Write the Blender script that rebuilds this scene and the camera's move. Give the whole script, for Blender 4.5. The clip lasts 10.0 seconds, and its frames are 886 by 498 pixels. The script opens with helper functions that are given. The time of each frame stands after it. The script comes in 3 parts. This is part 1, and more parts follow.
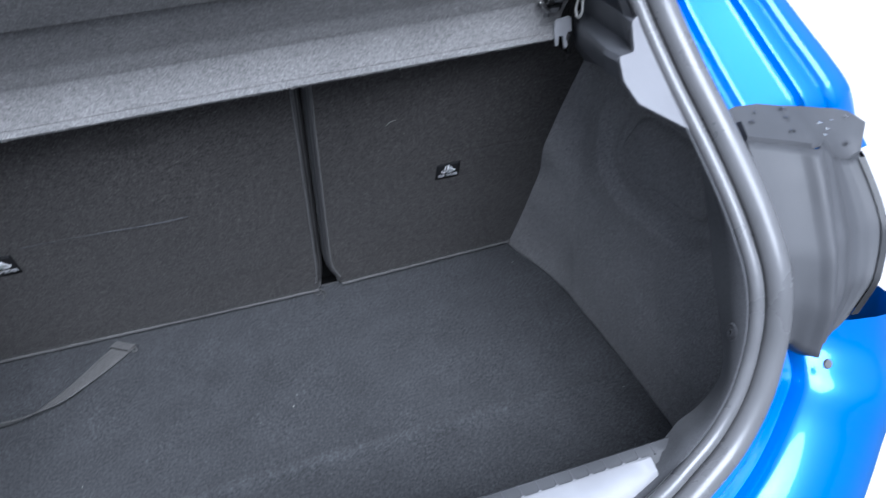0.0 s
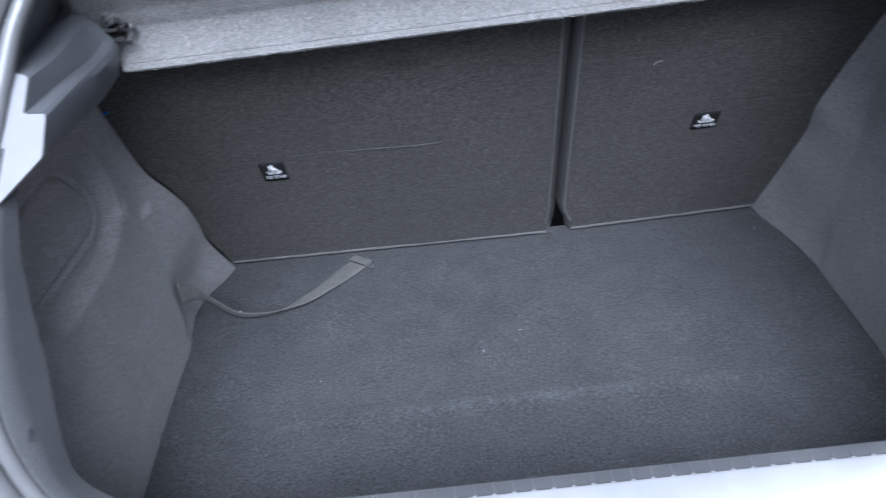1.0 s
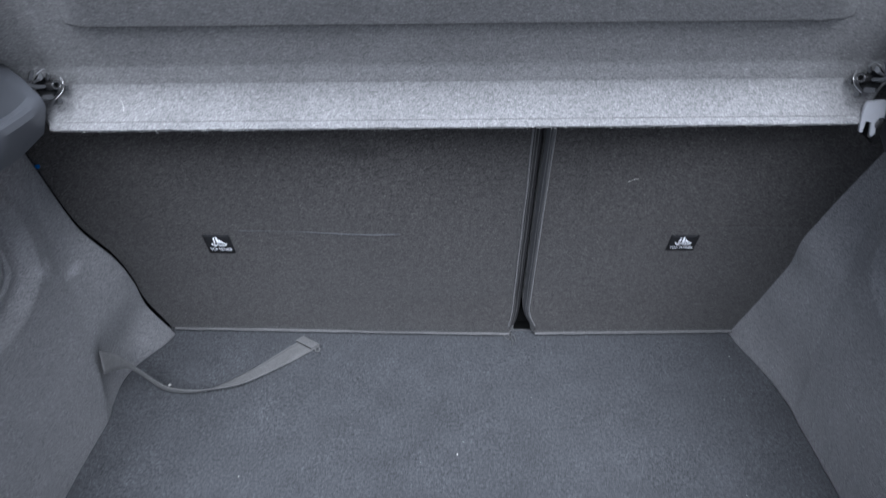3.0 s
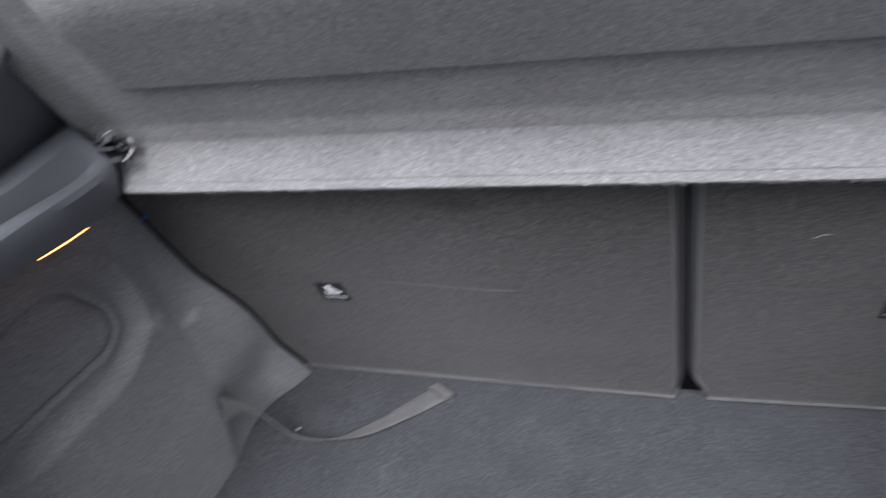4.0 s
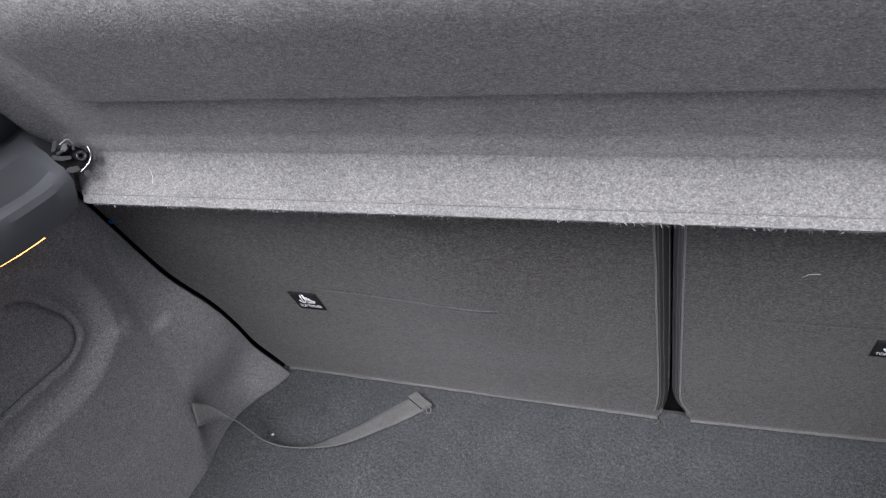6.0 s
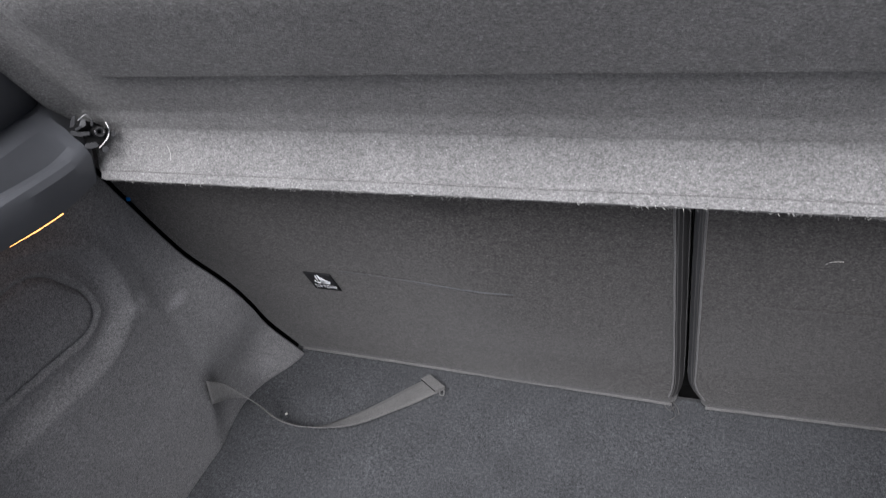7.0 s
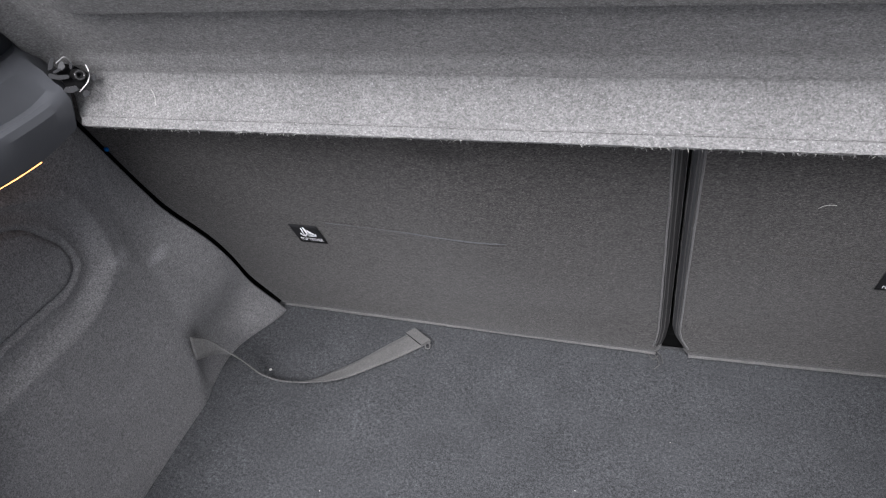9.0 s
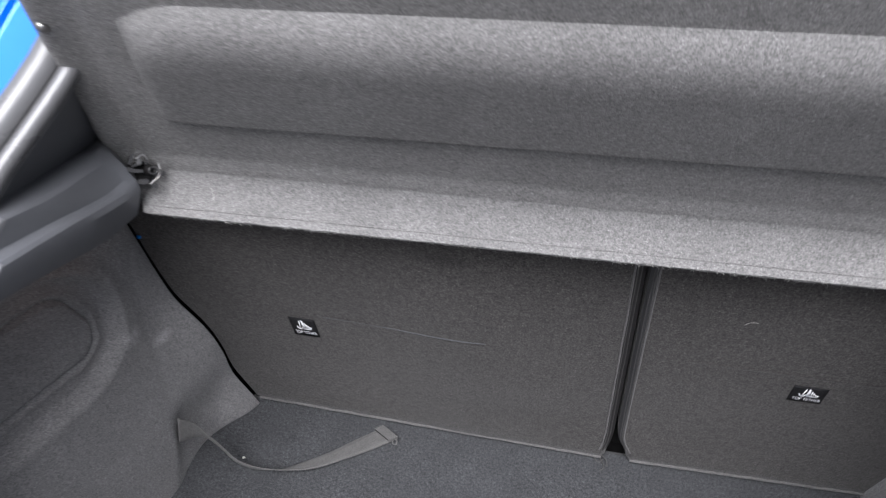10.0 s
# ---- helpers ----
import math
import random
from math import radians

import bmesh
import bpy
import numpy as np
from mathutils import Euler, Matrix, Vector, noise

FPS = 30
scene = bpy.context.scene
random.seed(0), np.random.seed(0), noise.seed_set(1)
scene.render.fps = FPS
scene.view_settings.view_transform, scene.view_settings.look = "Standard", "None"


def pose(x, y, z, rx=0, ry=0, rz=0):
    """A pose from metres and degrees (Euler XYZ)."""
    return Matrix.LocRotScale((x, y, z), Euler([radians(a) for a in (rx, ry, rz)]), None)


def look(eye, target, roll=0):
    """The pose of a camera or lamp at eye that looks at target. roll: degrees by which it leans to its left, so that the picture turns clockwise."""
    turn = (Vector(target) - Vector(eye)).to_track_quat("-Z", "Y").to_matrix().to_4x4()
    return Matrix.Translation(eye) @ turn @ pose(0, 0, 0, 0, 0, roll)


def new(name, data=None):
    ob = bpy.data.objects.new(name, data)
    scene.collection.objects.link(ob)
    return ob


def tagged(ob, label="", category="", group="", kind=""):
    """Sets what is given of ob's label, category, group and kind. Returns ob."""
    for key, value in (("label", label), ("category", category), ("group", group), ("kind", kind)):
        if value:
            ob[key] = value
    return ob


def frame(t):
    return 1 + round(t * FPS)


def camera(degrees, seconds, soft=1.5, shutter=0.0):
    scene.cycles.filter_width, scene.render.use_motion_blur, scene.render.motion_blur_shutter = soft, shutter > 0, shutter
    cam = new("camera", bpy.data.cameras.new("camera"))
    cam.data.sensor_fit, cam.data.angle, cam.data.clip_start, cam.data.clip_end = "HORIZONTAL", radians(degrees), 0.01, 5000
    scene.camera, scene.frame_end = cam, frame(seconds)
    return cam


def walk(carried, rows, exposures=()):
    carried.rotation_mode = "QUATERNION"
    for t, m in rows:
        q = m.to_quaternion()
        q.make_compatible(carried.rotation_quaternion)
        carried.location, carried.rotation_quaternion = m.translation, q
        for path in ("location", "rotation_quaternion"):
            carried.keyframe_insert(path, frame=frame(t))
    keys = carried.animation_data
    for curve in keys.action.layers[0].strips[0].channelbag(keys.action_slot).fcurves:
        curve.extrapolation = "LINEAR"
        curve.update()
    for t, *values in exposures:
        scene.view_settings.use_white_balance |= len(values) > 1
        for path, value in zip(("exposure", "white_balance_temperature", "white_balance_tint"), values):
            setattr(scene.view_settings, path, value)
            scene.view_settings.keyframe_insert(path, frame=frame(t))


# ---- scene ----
cam = camera(61.8, 10.0, soft=1.2, shutter=0.4)
PATH = [
    (0, (0.012, -0.29, 0.954), (0.481, 1.19, -0.307), -1.9),
    (0.2, (0.011, -0.284, 0.944), (0.413, 1.18, -0.357), -2.4),
    (0.5, (-0.027, -0.281, 0.934), (0.241, 1.172, -0.414), -3.5),
    (0.7, (-0.045, -0.282, 0.929), (0.080, 1.195, -0.418), -5.2),
    (1, (-0.078, -0.286, 0.931), (-0.107, 1.219, -0.386), -7.0),
    (1.5, (-0.11, -0.295, 0.931), (-0.262, 1.209, -0.38), -6.7),
    (2, (-0.111, -0.295, 0.932), (-0.281, 1.212, -0.372), -5.2),
    (2.2, (-0.107, -0.286, 0.932), (-0.210, 1.220, -0.380), -3.5),
    (2.5, (-0.058, -0.273, 0.927), (0.014, 1.234, -0.386), -1.5),
    (2.7, (-0.031, -0.244, 0.929), (0.0, 1.318, -0.32), -0.8),
    (3.8, (0.08, -0.01, 0.901), (-0.272, 1.588, -0.249), -8.3),
    (4, (0.104, 0.02, 0.896), (-0.503, 1.506, -0.297), -12.6),
    (4.2, (0.086, 0.039, 0.899), (-0.669, 1.403, -0.354), -15.0),
    (4.5, (0.095, 0.049, 0.896), (-0.579, 1.393, -0.423), -9.9),
    (5, (0.093, 0.083, 0.899), (-0.47, 1.49, -0.405), -6.7),
    (5.5, (0.118, 0.083, 0.902), (-0.438, 1.506, -0.389), -10.6),
    (5.7, (0.124, 0.083, 0.905), (-0.469, 1.514, -0.36), -11.3),
    (6.8, (0.119, 0.087, 0.907), (-0.522, 1.534, -0.316), -11.0),
    (7, (0.118, 0.084, 0.902), (-0.528, 1.491, -0.364), -11.4),
    (7.5, (0.135, 0.082, 0.901), (-0.38, 1.499, -0.412), -8.8),
    (8, (0.134, 0.08, 0.899), (-0.373, 1.49, -0.425), -8.8),
    (8.5, (0.108, 0.076, 0.892), (-0.482, 1.447, -0.44), -11.4),
    (9, (0.09, 0.072, 0.889), (-0.462, 1.438, -0.464), -10.1),
    (9.5, (0.074, 0.059, 0.905), (-0.474, 1.504, -0.365), -6.2),
    (9.7, (0.070, 0.019, 0.923), (-0.397, 1.570, -0.249), -4.1),
    (9.8, (0.062, -0.008, 0.934), (-0.358, 1.573, -0.215), -2.8),
    (10, (0.041, -0.078, 0.954), (-0.337, 1.556, -0.135), -0.6),
]
EXPOSURES = [(0.0, 0.84, 5400, 11), (0.6, 0.95, 5350, 11), (1.3, 1.38, 5350, 11), (2.0, 1.33, 5400, 11), (2.7, 1.36, 5400, 11), (4.0, 1.2, 5950, 13.5), (4.6, 1.22, 5950, 14), (5.5, 1.25, 6050, 14), (7.0, 1.05, 6150, 13.5), (7.8, 1.06, 6150, 13.5), (8.4, 1.18, 6150, 13.5), (9.4, 1.26, 6150, 13.5), (10.0, 1.16, 6150, 13.5)]
walk(cam, [(t, look(eye, target, roll)) for t, eye, target, roll in PATH], EXPOSURES)

# ---- daylight: a bright overcast sky ----
world = bpy.data.worlds.new("overcast_sky")
scene.world = world
world.use_nodes = True
wt = world.node_tree
sky = wt.nodes.new("ShaderNodeTexSky")
sky.sky_type, sky.sun_disc = "NISHITA", False
sky.sun_elevation, sky.sun_rotation = radians(55), radians(180)
sky.dust_density, sky.air_density = 2.0, 1.0
grey = wt.nodes.new("ShaderNodeHueSaturation")
grey.inputs["Saturation"].default_value = 0.22
wt.links.new(sky.outputs[0], grey.inputs["Color"])
# an overcast sky is brightest overhead
way = wt.nodes.new("ShaderNodeTexCoord")
split = wt.nodes.new("ShaderNodeSeparateXYZ")
lift = wt.nodes.new("ShaderNodeMapRange")
for key, value in (("From Min", 0.0), ("From Max", 1.0), ("To Min", 0.25), ("To Max", 2.4)):
    lift.inputs[key].default_value = value
overcast = wt.nodes.new("ShaderNodeVectorMath")
overcast.operation = "SCALE"
wt.links.new(way.outputs["Generated"], split.inputs[0])
wt.links.new(split.outputs["Z"], lift.inputs["Value"])
wt.links.new(grey.outputs[0], overcast.inputs[0])
wt.links.new(lift.outputs[0], overcast.inputs["Scale"])
wt.links.new(overcast.outputs[0], wt.nodes["Background"].inputs[0])
wt.nodes["Background"].inputs[1].default_value = 0.094
sun_data = bpy.data.lights.new("sun", "SUN")
sun_data.energy, sun_data.angle, sun_data.color = 3.4, radians(46), (1.0, 0.98, 0.95)
sun = new("sun", sun_data)
sun.matrix_world = look((0.3, -3.1, 4.7), (0, 0, 0.3))


# ---- materials ----
def nodes_of(name):
    m = bpy.data.materials.new(name)
    m.use_nodes = True
    nt = m.node_tree
    return m, nt, nt.nodes["Principled BSDF"], nt.nodes.new("ShaderNodeTexCoord")


def noise_tex(nt, coord, scale, detail=3.0, rough=0.6, stretch=None):
    n = nt.nodes.new("ShaderNodeTexNoise")
    n.inputs["Scale"].default_value, n.inputs["Detail"].default_value, n.inputs["Roughness"].default_value = scale, detail, rough
    if stretch:
        mp = nt.nodes.new("ShaderNodeMapping")
        mp.inputs["Scale"].default_value = stretch
        nt.links.new(coord.outputs["Object"], mp.inputs[0])
        nt.links.new(mp.outputs[0], n.inputs["Vector"])
    else:
        nt.links.new(coord.outputs["Object"], n.inputs["Vector"])
    return n.outputs["Fac"]


def ramp(nt, fac, lo, hi, a=0.3, b=0.7):
    r = nt.nodes.new("ShaderNodeMapRange")
    for key, value in (("From Min", a), ("From Max", b), ("To Min", lo), ("To Max", hi)):
        r.inputs[key].default_value = value
    nt.links.new(fac, r.inputs["Value"])
    return r.outputs[0]


def times(nt, a, b):
    m = nt.nodes.new("ShaderNodeMath")
    m.operation = "MULTIPLY"
    nt.links.new(a, m.inputs[0])
    nt.links.new(b, m.inputs[1])
    return m.outputs[0]


def tint(nt, colour, fac):
    v = nt.nodes.new("ShaderNodeVectorMath")
    v.operation = "SCALE"
    v.inputs[0].default_value = colour
    nt.links.new(fac, v.inputs["Scale"])
    return v.outputs[0]


def bump(nt, bsdf, height, strength, distance):
    b = nt.nodes.new("ShaderNodeBump")
    b.inputs["Strength"].default_value, b.inputs["Distance"].default_value = strength, distance
    nt.links.new(height, b.inputs["Height"])
    nt.links.new(b.outputs[0], bsdf.inputs["Normal"])


def tone_change(nt, co, place, size, keep):
    """A soft stain or lighter spot round a place: 1 outside it, keep in its middle."""
    mp = nt.nodes.new("ShaderNodeMapping")
    mp.inputs["Location"].default_value = [-p / q for p, q in zip(place, size)]
    mp.inputs["Scale"].default_value = [1 / q for q in size]
    ln = nt.nodes.new("ShaderNodeVectorMath")
    ln.operation = "LENGTH"
    nt.links.new(co.outputs["Object"], mp.inputs[0])
    nt.links.new(mp.outputs[0], ln.inputs[0])
    r = ramp(nt, ln.outputs["Value"], keep, 1.0, 0.2, 1.0)
    return r


def cloth(name, colour, grain=420.0, contrast=0.5, stain=0.18, stain_scale=7.0, relief=0.6, depth=0.0012, sheen=0.12, stretch=None, smudges_and_highlights=(), fleck=0.0, mottle=0.4):
    m, nt, bsdf, co = nodes_of(name)
    fine = noise_tex(nt, co, grain, 4.0, 0.75, stretch)
    mid = noise_tex(nt, co, grain * 0.37, 3.0, 0.6, stretch)
    broad = noise_tex(nt, co, stain_scale, 4.0)
    k = times(nt, times(nt, ramp(nt, fine, 1 - contrast, 1 + contrast, 0.39, 0.61), ramp(nt, broad, 1 - stain, 1 + stain)), ramp(nt, mid, 1 - mottle * contrast, 1 + mottle * contrast))
    if fleck:
        specks = noise_tex(nt, co, grain * 1.25, 1.0, 0.5)
        k = times(nt, k, ramp(nt, specks, 1.0, 1.0 + fleck, 0.62, 0.76))
    for place, size, keep in smudges_and_highlights:
        k = times(nt, k, tone_change(nt, co, place, size, keep))
    nt.links.new(tint(nt, colour, k), bsdf.inputs["Base Color"])
    bsdf.inputs["Roughness"].default_value = 0.95
    bsdf.inputs["Specular IOR Level"].default_value = 0.12
    bsdf.inputs["Sheen Weight"].default_value, bsdf.inputs["Sheen Roughness"].default_value = sheen, 0.5
    bump(nt, bsdf, fine, relief, depth)
    return m


def plastic(name, colour, rough=0.5, grain=900.0, relief=0.25, spec=0.4, metal=0.0, tone_change=0.1):
    m, nt, bsdf, co = nodes_of(name)
    fine, broad = noise_tex(nt, co, grain, 2.0), noise_tex(nt, co, 14.0, 4.0)
    nt.links.new(tint(nt, colour, ramp(nt, broad, 1 - tone_change, 1 + tone_change)), bsdf.inputs["Base Color"])
    nt.links.new(ramp(nt, broad, rough - 0.07, rough + 0.09), bsdf.inputs["Roughness"])
    bsdf.inputs["Specular IOR Level"].default_value, bsdf.inputs["Metallic"].default_value = spec, metal
    bump(nt, bsdf, fine, relief, 0.0004)
    return m


# one darker and one paler spot, and a paler line along the fold
CARPET = cloth("boot_carpet", (0.0425, 0.0438, 0.0465), 600, 0.54, 0.13, 14.0, mottle=0.7, smudges_and_highlights=[((-.105, .635, 0), (.03, .022, .05), .9), ((-.06, .70, 0), (.03, .03, .05), 1.1), ((.05, .415, 0), (.36, .014, .05), 1.28)], fleck=0.7)
# two pale spots on the bay's ridges: worn pile with its highlight painted in
LINING = cloth("side_carpet", (0.174, 0.171, 0.171), 560, 0.40, 0.1, 9.0, smudges_and_highlights=[((-.572, .588, .309), (.06, .022, .020), 1.7), ((-.565, .642, .266), (.06, .026, .012), 1.7)], fleck=0.5)
SEATBACK = cloth("seatback_carpet", (0.0375, 0.0348, 0.0330), 560, 0.70, 0.1, 5.0, stretch=(0.7, 1, 1), smudges_and_highlights=[((-.122, .638, .470), (.045, .06, .016), .6)], fleck=1.6)
FELT = cloth("shelf_felt", (0.197, 0.193, 0.190), 620, 0.30, 0.09, 9.0, 1.0, 0.0018, 0.0, (0.8, 1, 1), fleck=0.7, mottle=0.6)
PIPING = cloth("piping", (0.096, 0.093, 0.092), 900, 0.3, 0.1, 30)
WEB = cloth("webbing", (0.092, 0.090, 0.088), 1300, 0.35, 0.1, 40, 0.7, 0.0006, 0.1, (1, 1, 0.3))
ZIP = plastic("zip_teeth", (0.07, 0.068, 0.066), 0.4, 900, 0.5)
# one zip tape in two colours: shaded on the left, lit on the right
SHADETAPE = plastic("zip_tape", (0.022, 0.021, 0.021), 0.5, 1200, 0.4)
LITTAPE = plastic("lit_zip_tape", (0.048, 0.048, 0.050), 0.42, 1200, 0.4)
TRIM = plastic("grained_trim", (0.088, 0.091, 0.099), 0.40, 700, 0.35)
SILLTRIM = plastic("sill_trim", (0.050, 0.051, 0.054), 0.45, 500, 0.4, 0.4)
RIBGREY = plastic("sill_rib", (0.075, 0.075, 0.08), 0.4, 500, 0.3, 0.4)
EDGING = cloth("edge_carpet", (0.062, 0.063, 0.067), 900, 0.3, 0.08, 9.0, 0.3, 0.0008)
# paler than the trim: the sky's light on its end put into the colour
LITCAP = plastic("skylit_trim_cap", (0.165, 0.165, 0.175), 0.45, 700, 0.3)
RUBBER = plastic("door_rubber", (0.115, 0.115, 0.118), 0.3, 500, 0.1, 0.6)
LAMPBODY = plastic("lamp_housing", (0.062, 0.063, 0.067), 0.48, 600, 0.05, 0.25)
LAMPDARK = plastic("lamp_lens_edge", (0.014, 0.014, 0.015), 0.3, 300, 0.1, 0.5)
PLATE = plastic("sill_plate_grey", (0.26, 0.26, 0.27), 0.4, 500, 0.2, 0.5)
STEEL = plastic("zinc_metal", (0.28, 0.275, 0.27), 0.32, 400, 0.2, 0.5, 1.0)
PAWL = plastic("worn_metal", (0.12, 0.118, 0.116), 0.35, 400, 0.25, 0.5, 0.6)
BLACKSTEEL = plastic("blackened_metal", (0.040, 0.039, 0.039), 0.28, 400, 0.25, 0.5, 0.4)
# near-black colour that stands in for the shade inside gaps and hollows
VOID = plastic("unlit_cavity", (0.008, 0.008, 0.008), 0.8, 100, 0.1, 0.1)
LABELBLACK = plastic("woven_black", (0.012, 0.012, 0.013), 0.7, 1500, 0.3, 0.2)
LABELWHITE = plastic("woven_white", (0.8, 0.8, 0.82), 0.7, 1500, 0.3, 0.2, tone_change=0.03)
LINT = plastic("pale_lint", (0.5, 0.49, 0.46), 0.8, 500, 0.1, 0.1)


def car_paint():
    m, nt, bsdf, co = nodes_of("blue_paint")
    flake = noise_tex(nt, co, 2500, 1.0)
    nt.links.new(tint(nt, (0.0, 0.15, 0.55), ramp(nt, flake, 0.85, 1.15)), bsdf.inputs["Base Color"])
    bsdf.inputs["Roughness"].default_value, bsdf.inputs["Metallic"].default_value = 0.34, 0.4
    bsdf.inputs["Coat Weight"].default_value, bsdf.inputs["Coat Roughness"].default_value = 0.75, 0.04
    bump(nt, bsdf, noise_tex(nt, co, 180, 2.0), 0.03, 0.001)
    return m


def amber_lens():
    m, nt, bsdf, co = nodes_of("amber_lens")
    bsdf.inputs["Base Color"].default_value = (0.9, 0.28, 0.03, 1)
    bsdf.inputs["Roughness"].default_value = 0.2
    # emission imitates the daylight glint in the lens; no lamp is lit here
    bsdf.inputs["Emission Color"].default_value = (1.0, 0.38, 0.10, 1)
    bsdf.inputs["Emission Strength"].default_value = 2.5
    return m


def water():
    m, nt, bsdf, co = nodes_of("water_drop")
    bsdf.inputs["Base Color"].default_value = (1, 1, 1, 1)
    bsdf.inputs["Roughness"].default_value, bsdf.inputs["IOR"].default_value = 0.02, 1.33
    bsdf.inputs["Transmission Weight"].default_value = 1.0
    return m


def paving(name, colour):
    m, nt, bsdf, co = nodes_of(name)
    fine, broad = noise_tex(nt, co, 60, 5.0), noise_tex(nt, co, 0.7, 4.0)
    nt.links.new(tint(nt, colour, times(nt, ramp(nt, fine, 0.8, 1.2), ramp(nt, broad, 0.85, 1.15))), bsdf.inputs["Base Color"])
    bsdf.inputs["Roughness"].default_value = 0.75
    bump(nt, bsdf, fine, 0.4, 0.004)
    return m


def tinted_glass():
    m, nt, bsdf, co = nodes_of("window_glass")
    bsdf.inputs["Base Color"].default_value = (0.75, 0.78, 0.78, 1)
    bsdf.inputs["Roughness"].default_value, bsdf.inputs["IOR"].default_value = 0.02, 1.45
    bsdf.inputs["Transmission Weight"].default_value = 1.0
    return m


PAINT, AMBER, WATER, GLASS = car_paint(), amber_lens(), water(), tinted_glass()
ASPHALT, PAVING = paving("wet_asphalt", (0.07, 0.07, 0.072)), paving("pale_paving", (0.6, 0.58, 0.56))


# ---- building helpers ----
def thing(name, label, category, at=(0, 0, 0), group="", kind=""):
    ob = tagged(new(name), label, category, group, kind)
    ob.empty_display_size = 0.05
    ob.location = at
    return ob


def part(name, bm, material, parent=None, label="", angle=35, thick=0.0, side=0.0):
    """One bmesh, in world coordinates, as a mesh object under a thing or part."""
    me = bpy.data.meshes.new(name)
    bm.to_mesh(me)
    bm.free()
    me.materials.append(material)
    for p in me.polygons:
        p.use_smooth = True
    me.set_sharp_from_angle(angle=radians(angle))
    ob = new(name, me)
    if parent is not None:
        ob.parent = parent
        base = Vector((0, 0, 0))
        up = parent
        while up is not None:
            base += up.location
            up = up.parent
        ob.location = -base
    if label:
        ob["label"] = label
    if thick:
        s = ob.modifiers.new("thickness", "SOLIDIFY")
        s.thickness, s.offset = thick, side
    return ob


def lerp(a, b, t):
    return a + (b - a) * t


def step(a, b, v):
    t = min(1.0, max(0.0, (v - a) / (b - a)))
    return t * t * (3 - 2 * t)


def curve_through(pts, n=8):
    """A smooth line through the points (Catmull-Rom)."""
    p = [Vector(q) for q in pts]
    p = [p[0] * 2 - p[1], *p, p[-1] * 2 - p[-2]]
    out = []
    for i in range(1, len(p) - 2):
        for k in range(n):
            t = k / n
            a, b, c, d = p[i - 1], p[i], p[i + 1], p[i + 2]
            out.append(0.5 * (2 * b + (c - a) * t + (2 * a - 5 * b + 4 * c - d) * t * t + (3 * b - a - 3 * c + d) * t ** 3))
    return out + [p[-2].copy()]


def loft(rows, closed_rows=False, closed_loop=False, caps=False, bm=None):
    """Quads between rows of points."""
    bm = bm or bmesh.new()
    grid = [[bm.verts.new(p) for p in row] for row in rows]
    n, m = len(grid), len(grid[0])
    for i in range(n if closed_rows else n - 1):
        for j in range(m if closed_loop else m - 1):
            quad = [grid[i][j], grid[i][(j + 1) % m], grid[(i + 1) % n][(j + 1) % m], grid[(i + 1) % n][j]]
            bm.faces.new(quad)
    if caps:
        bm.faces.new(grid[0][::-1])
        bm.faces.new(grid[-1])
    return bm


def tube(pts, radius, sides=10, bm=None, flat=1.0, closed=False):
    """A round bar along the points; flat squeezes it upright."""
    pts = [Vector(p) for p in pts]
    rows, last = [], None
    for i, p in enumerate(pts):
        a, b = pts[i - 1] if (i or closed) else p, pts[(i + 1) % len(pts)] if (i + 1 < len(pts) or closed) else p
        t = (b - a).normalized()
        side = t.cross(Vector((0, 0, 1)))
        side = side.normalized() if side.length > 0.05 else (last or Vector((1, 0, 0)))
        if last is not None and side.dot(last) < 0:
            side = -side
        last = side
        up = side.cross(t).normalized()
        r = radius(i / max(1, len(pts) - 1)) if callable(radius) else radius
        rows.append([p + r * (math.cos(w) * side + flat * math.sin(w) * up) for w in (2 * math.pi * k / sides for k in range(sides))])
    return loft(rows, closed_rows=closed, closed_loop=True, caps=not closed, bm=bm)


def slab(points, offset, bm=None):
    """A plate: a polygon and its copy moved by offset, with sides."""
    bm = bm or bmesh.new()
    a = [bm.verts.new(p) for p in points]
    b = [bm.verts.new(Vector(p) + Vector(offset)) for p in points]
    bm.faces.new(a)
    bm.faces.new(b[::-1])
    for i in range(len(a)):
        bm.faces.new([a[i - 1], b[i - 1], b[i], a[i]])
    bmesh.ops.recalc_face_normals(bm, faces=bm.faces)
    return bm


def block(x0, x1, y0, y1, z0, z1, bevel=0.0, bm=None):
    own = bmesh.new()
    slab([(x0, y0, z0), (x1, y0, z0), (x1, y1, z0), (x0, y1, z0)], (0, 0, z1 - z0), own)
    if bevel:
        bmesh.ops.bevel(own, geom=own.edges[:], offset=bevel, segments=2, affect="EDGES", profile=0.6)
    if bm is None:
        return own
    me = bpy.data.meshes.new("temporary")
    own.to_mesh(me)
    own.free()
    bm.from_mesh(me)
    bpy.data.meshes.remove(me)
    return bm


def table(xs, ys, v):
    return float(np.interp(v, xs, ys))


def mirrored(p, s):
    return (p[0] * s, p[1], p[2])


# ---- plan of the boot ----
def seat_y(z):
    """The rear face of the seat backs, leaning to the rear as it rises."""
    return 0.8 - 0.345 * z


def hatch_y(z):
    """The surface in which the boot opening lies."""
    return table([0, .2, .27, .34, .39, .44, .5, .56, .62, .8, 1.2], [-.02, .05, .10, .135, .148, .18, .24, .31, .375, .57, 1.0], z)


def floor_x(y):
    """Half the floor's width."""
    return table([.05, .3, .45, .54, .62, .66, .71, .76, .8, .9], [.562, .564, .559, .553, .546, .535, .520, .508, .500, .488], y)


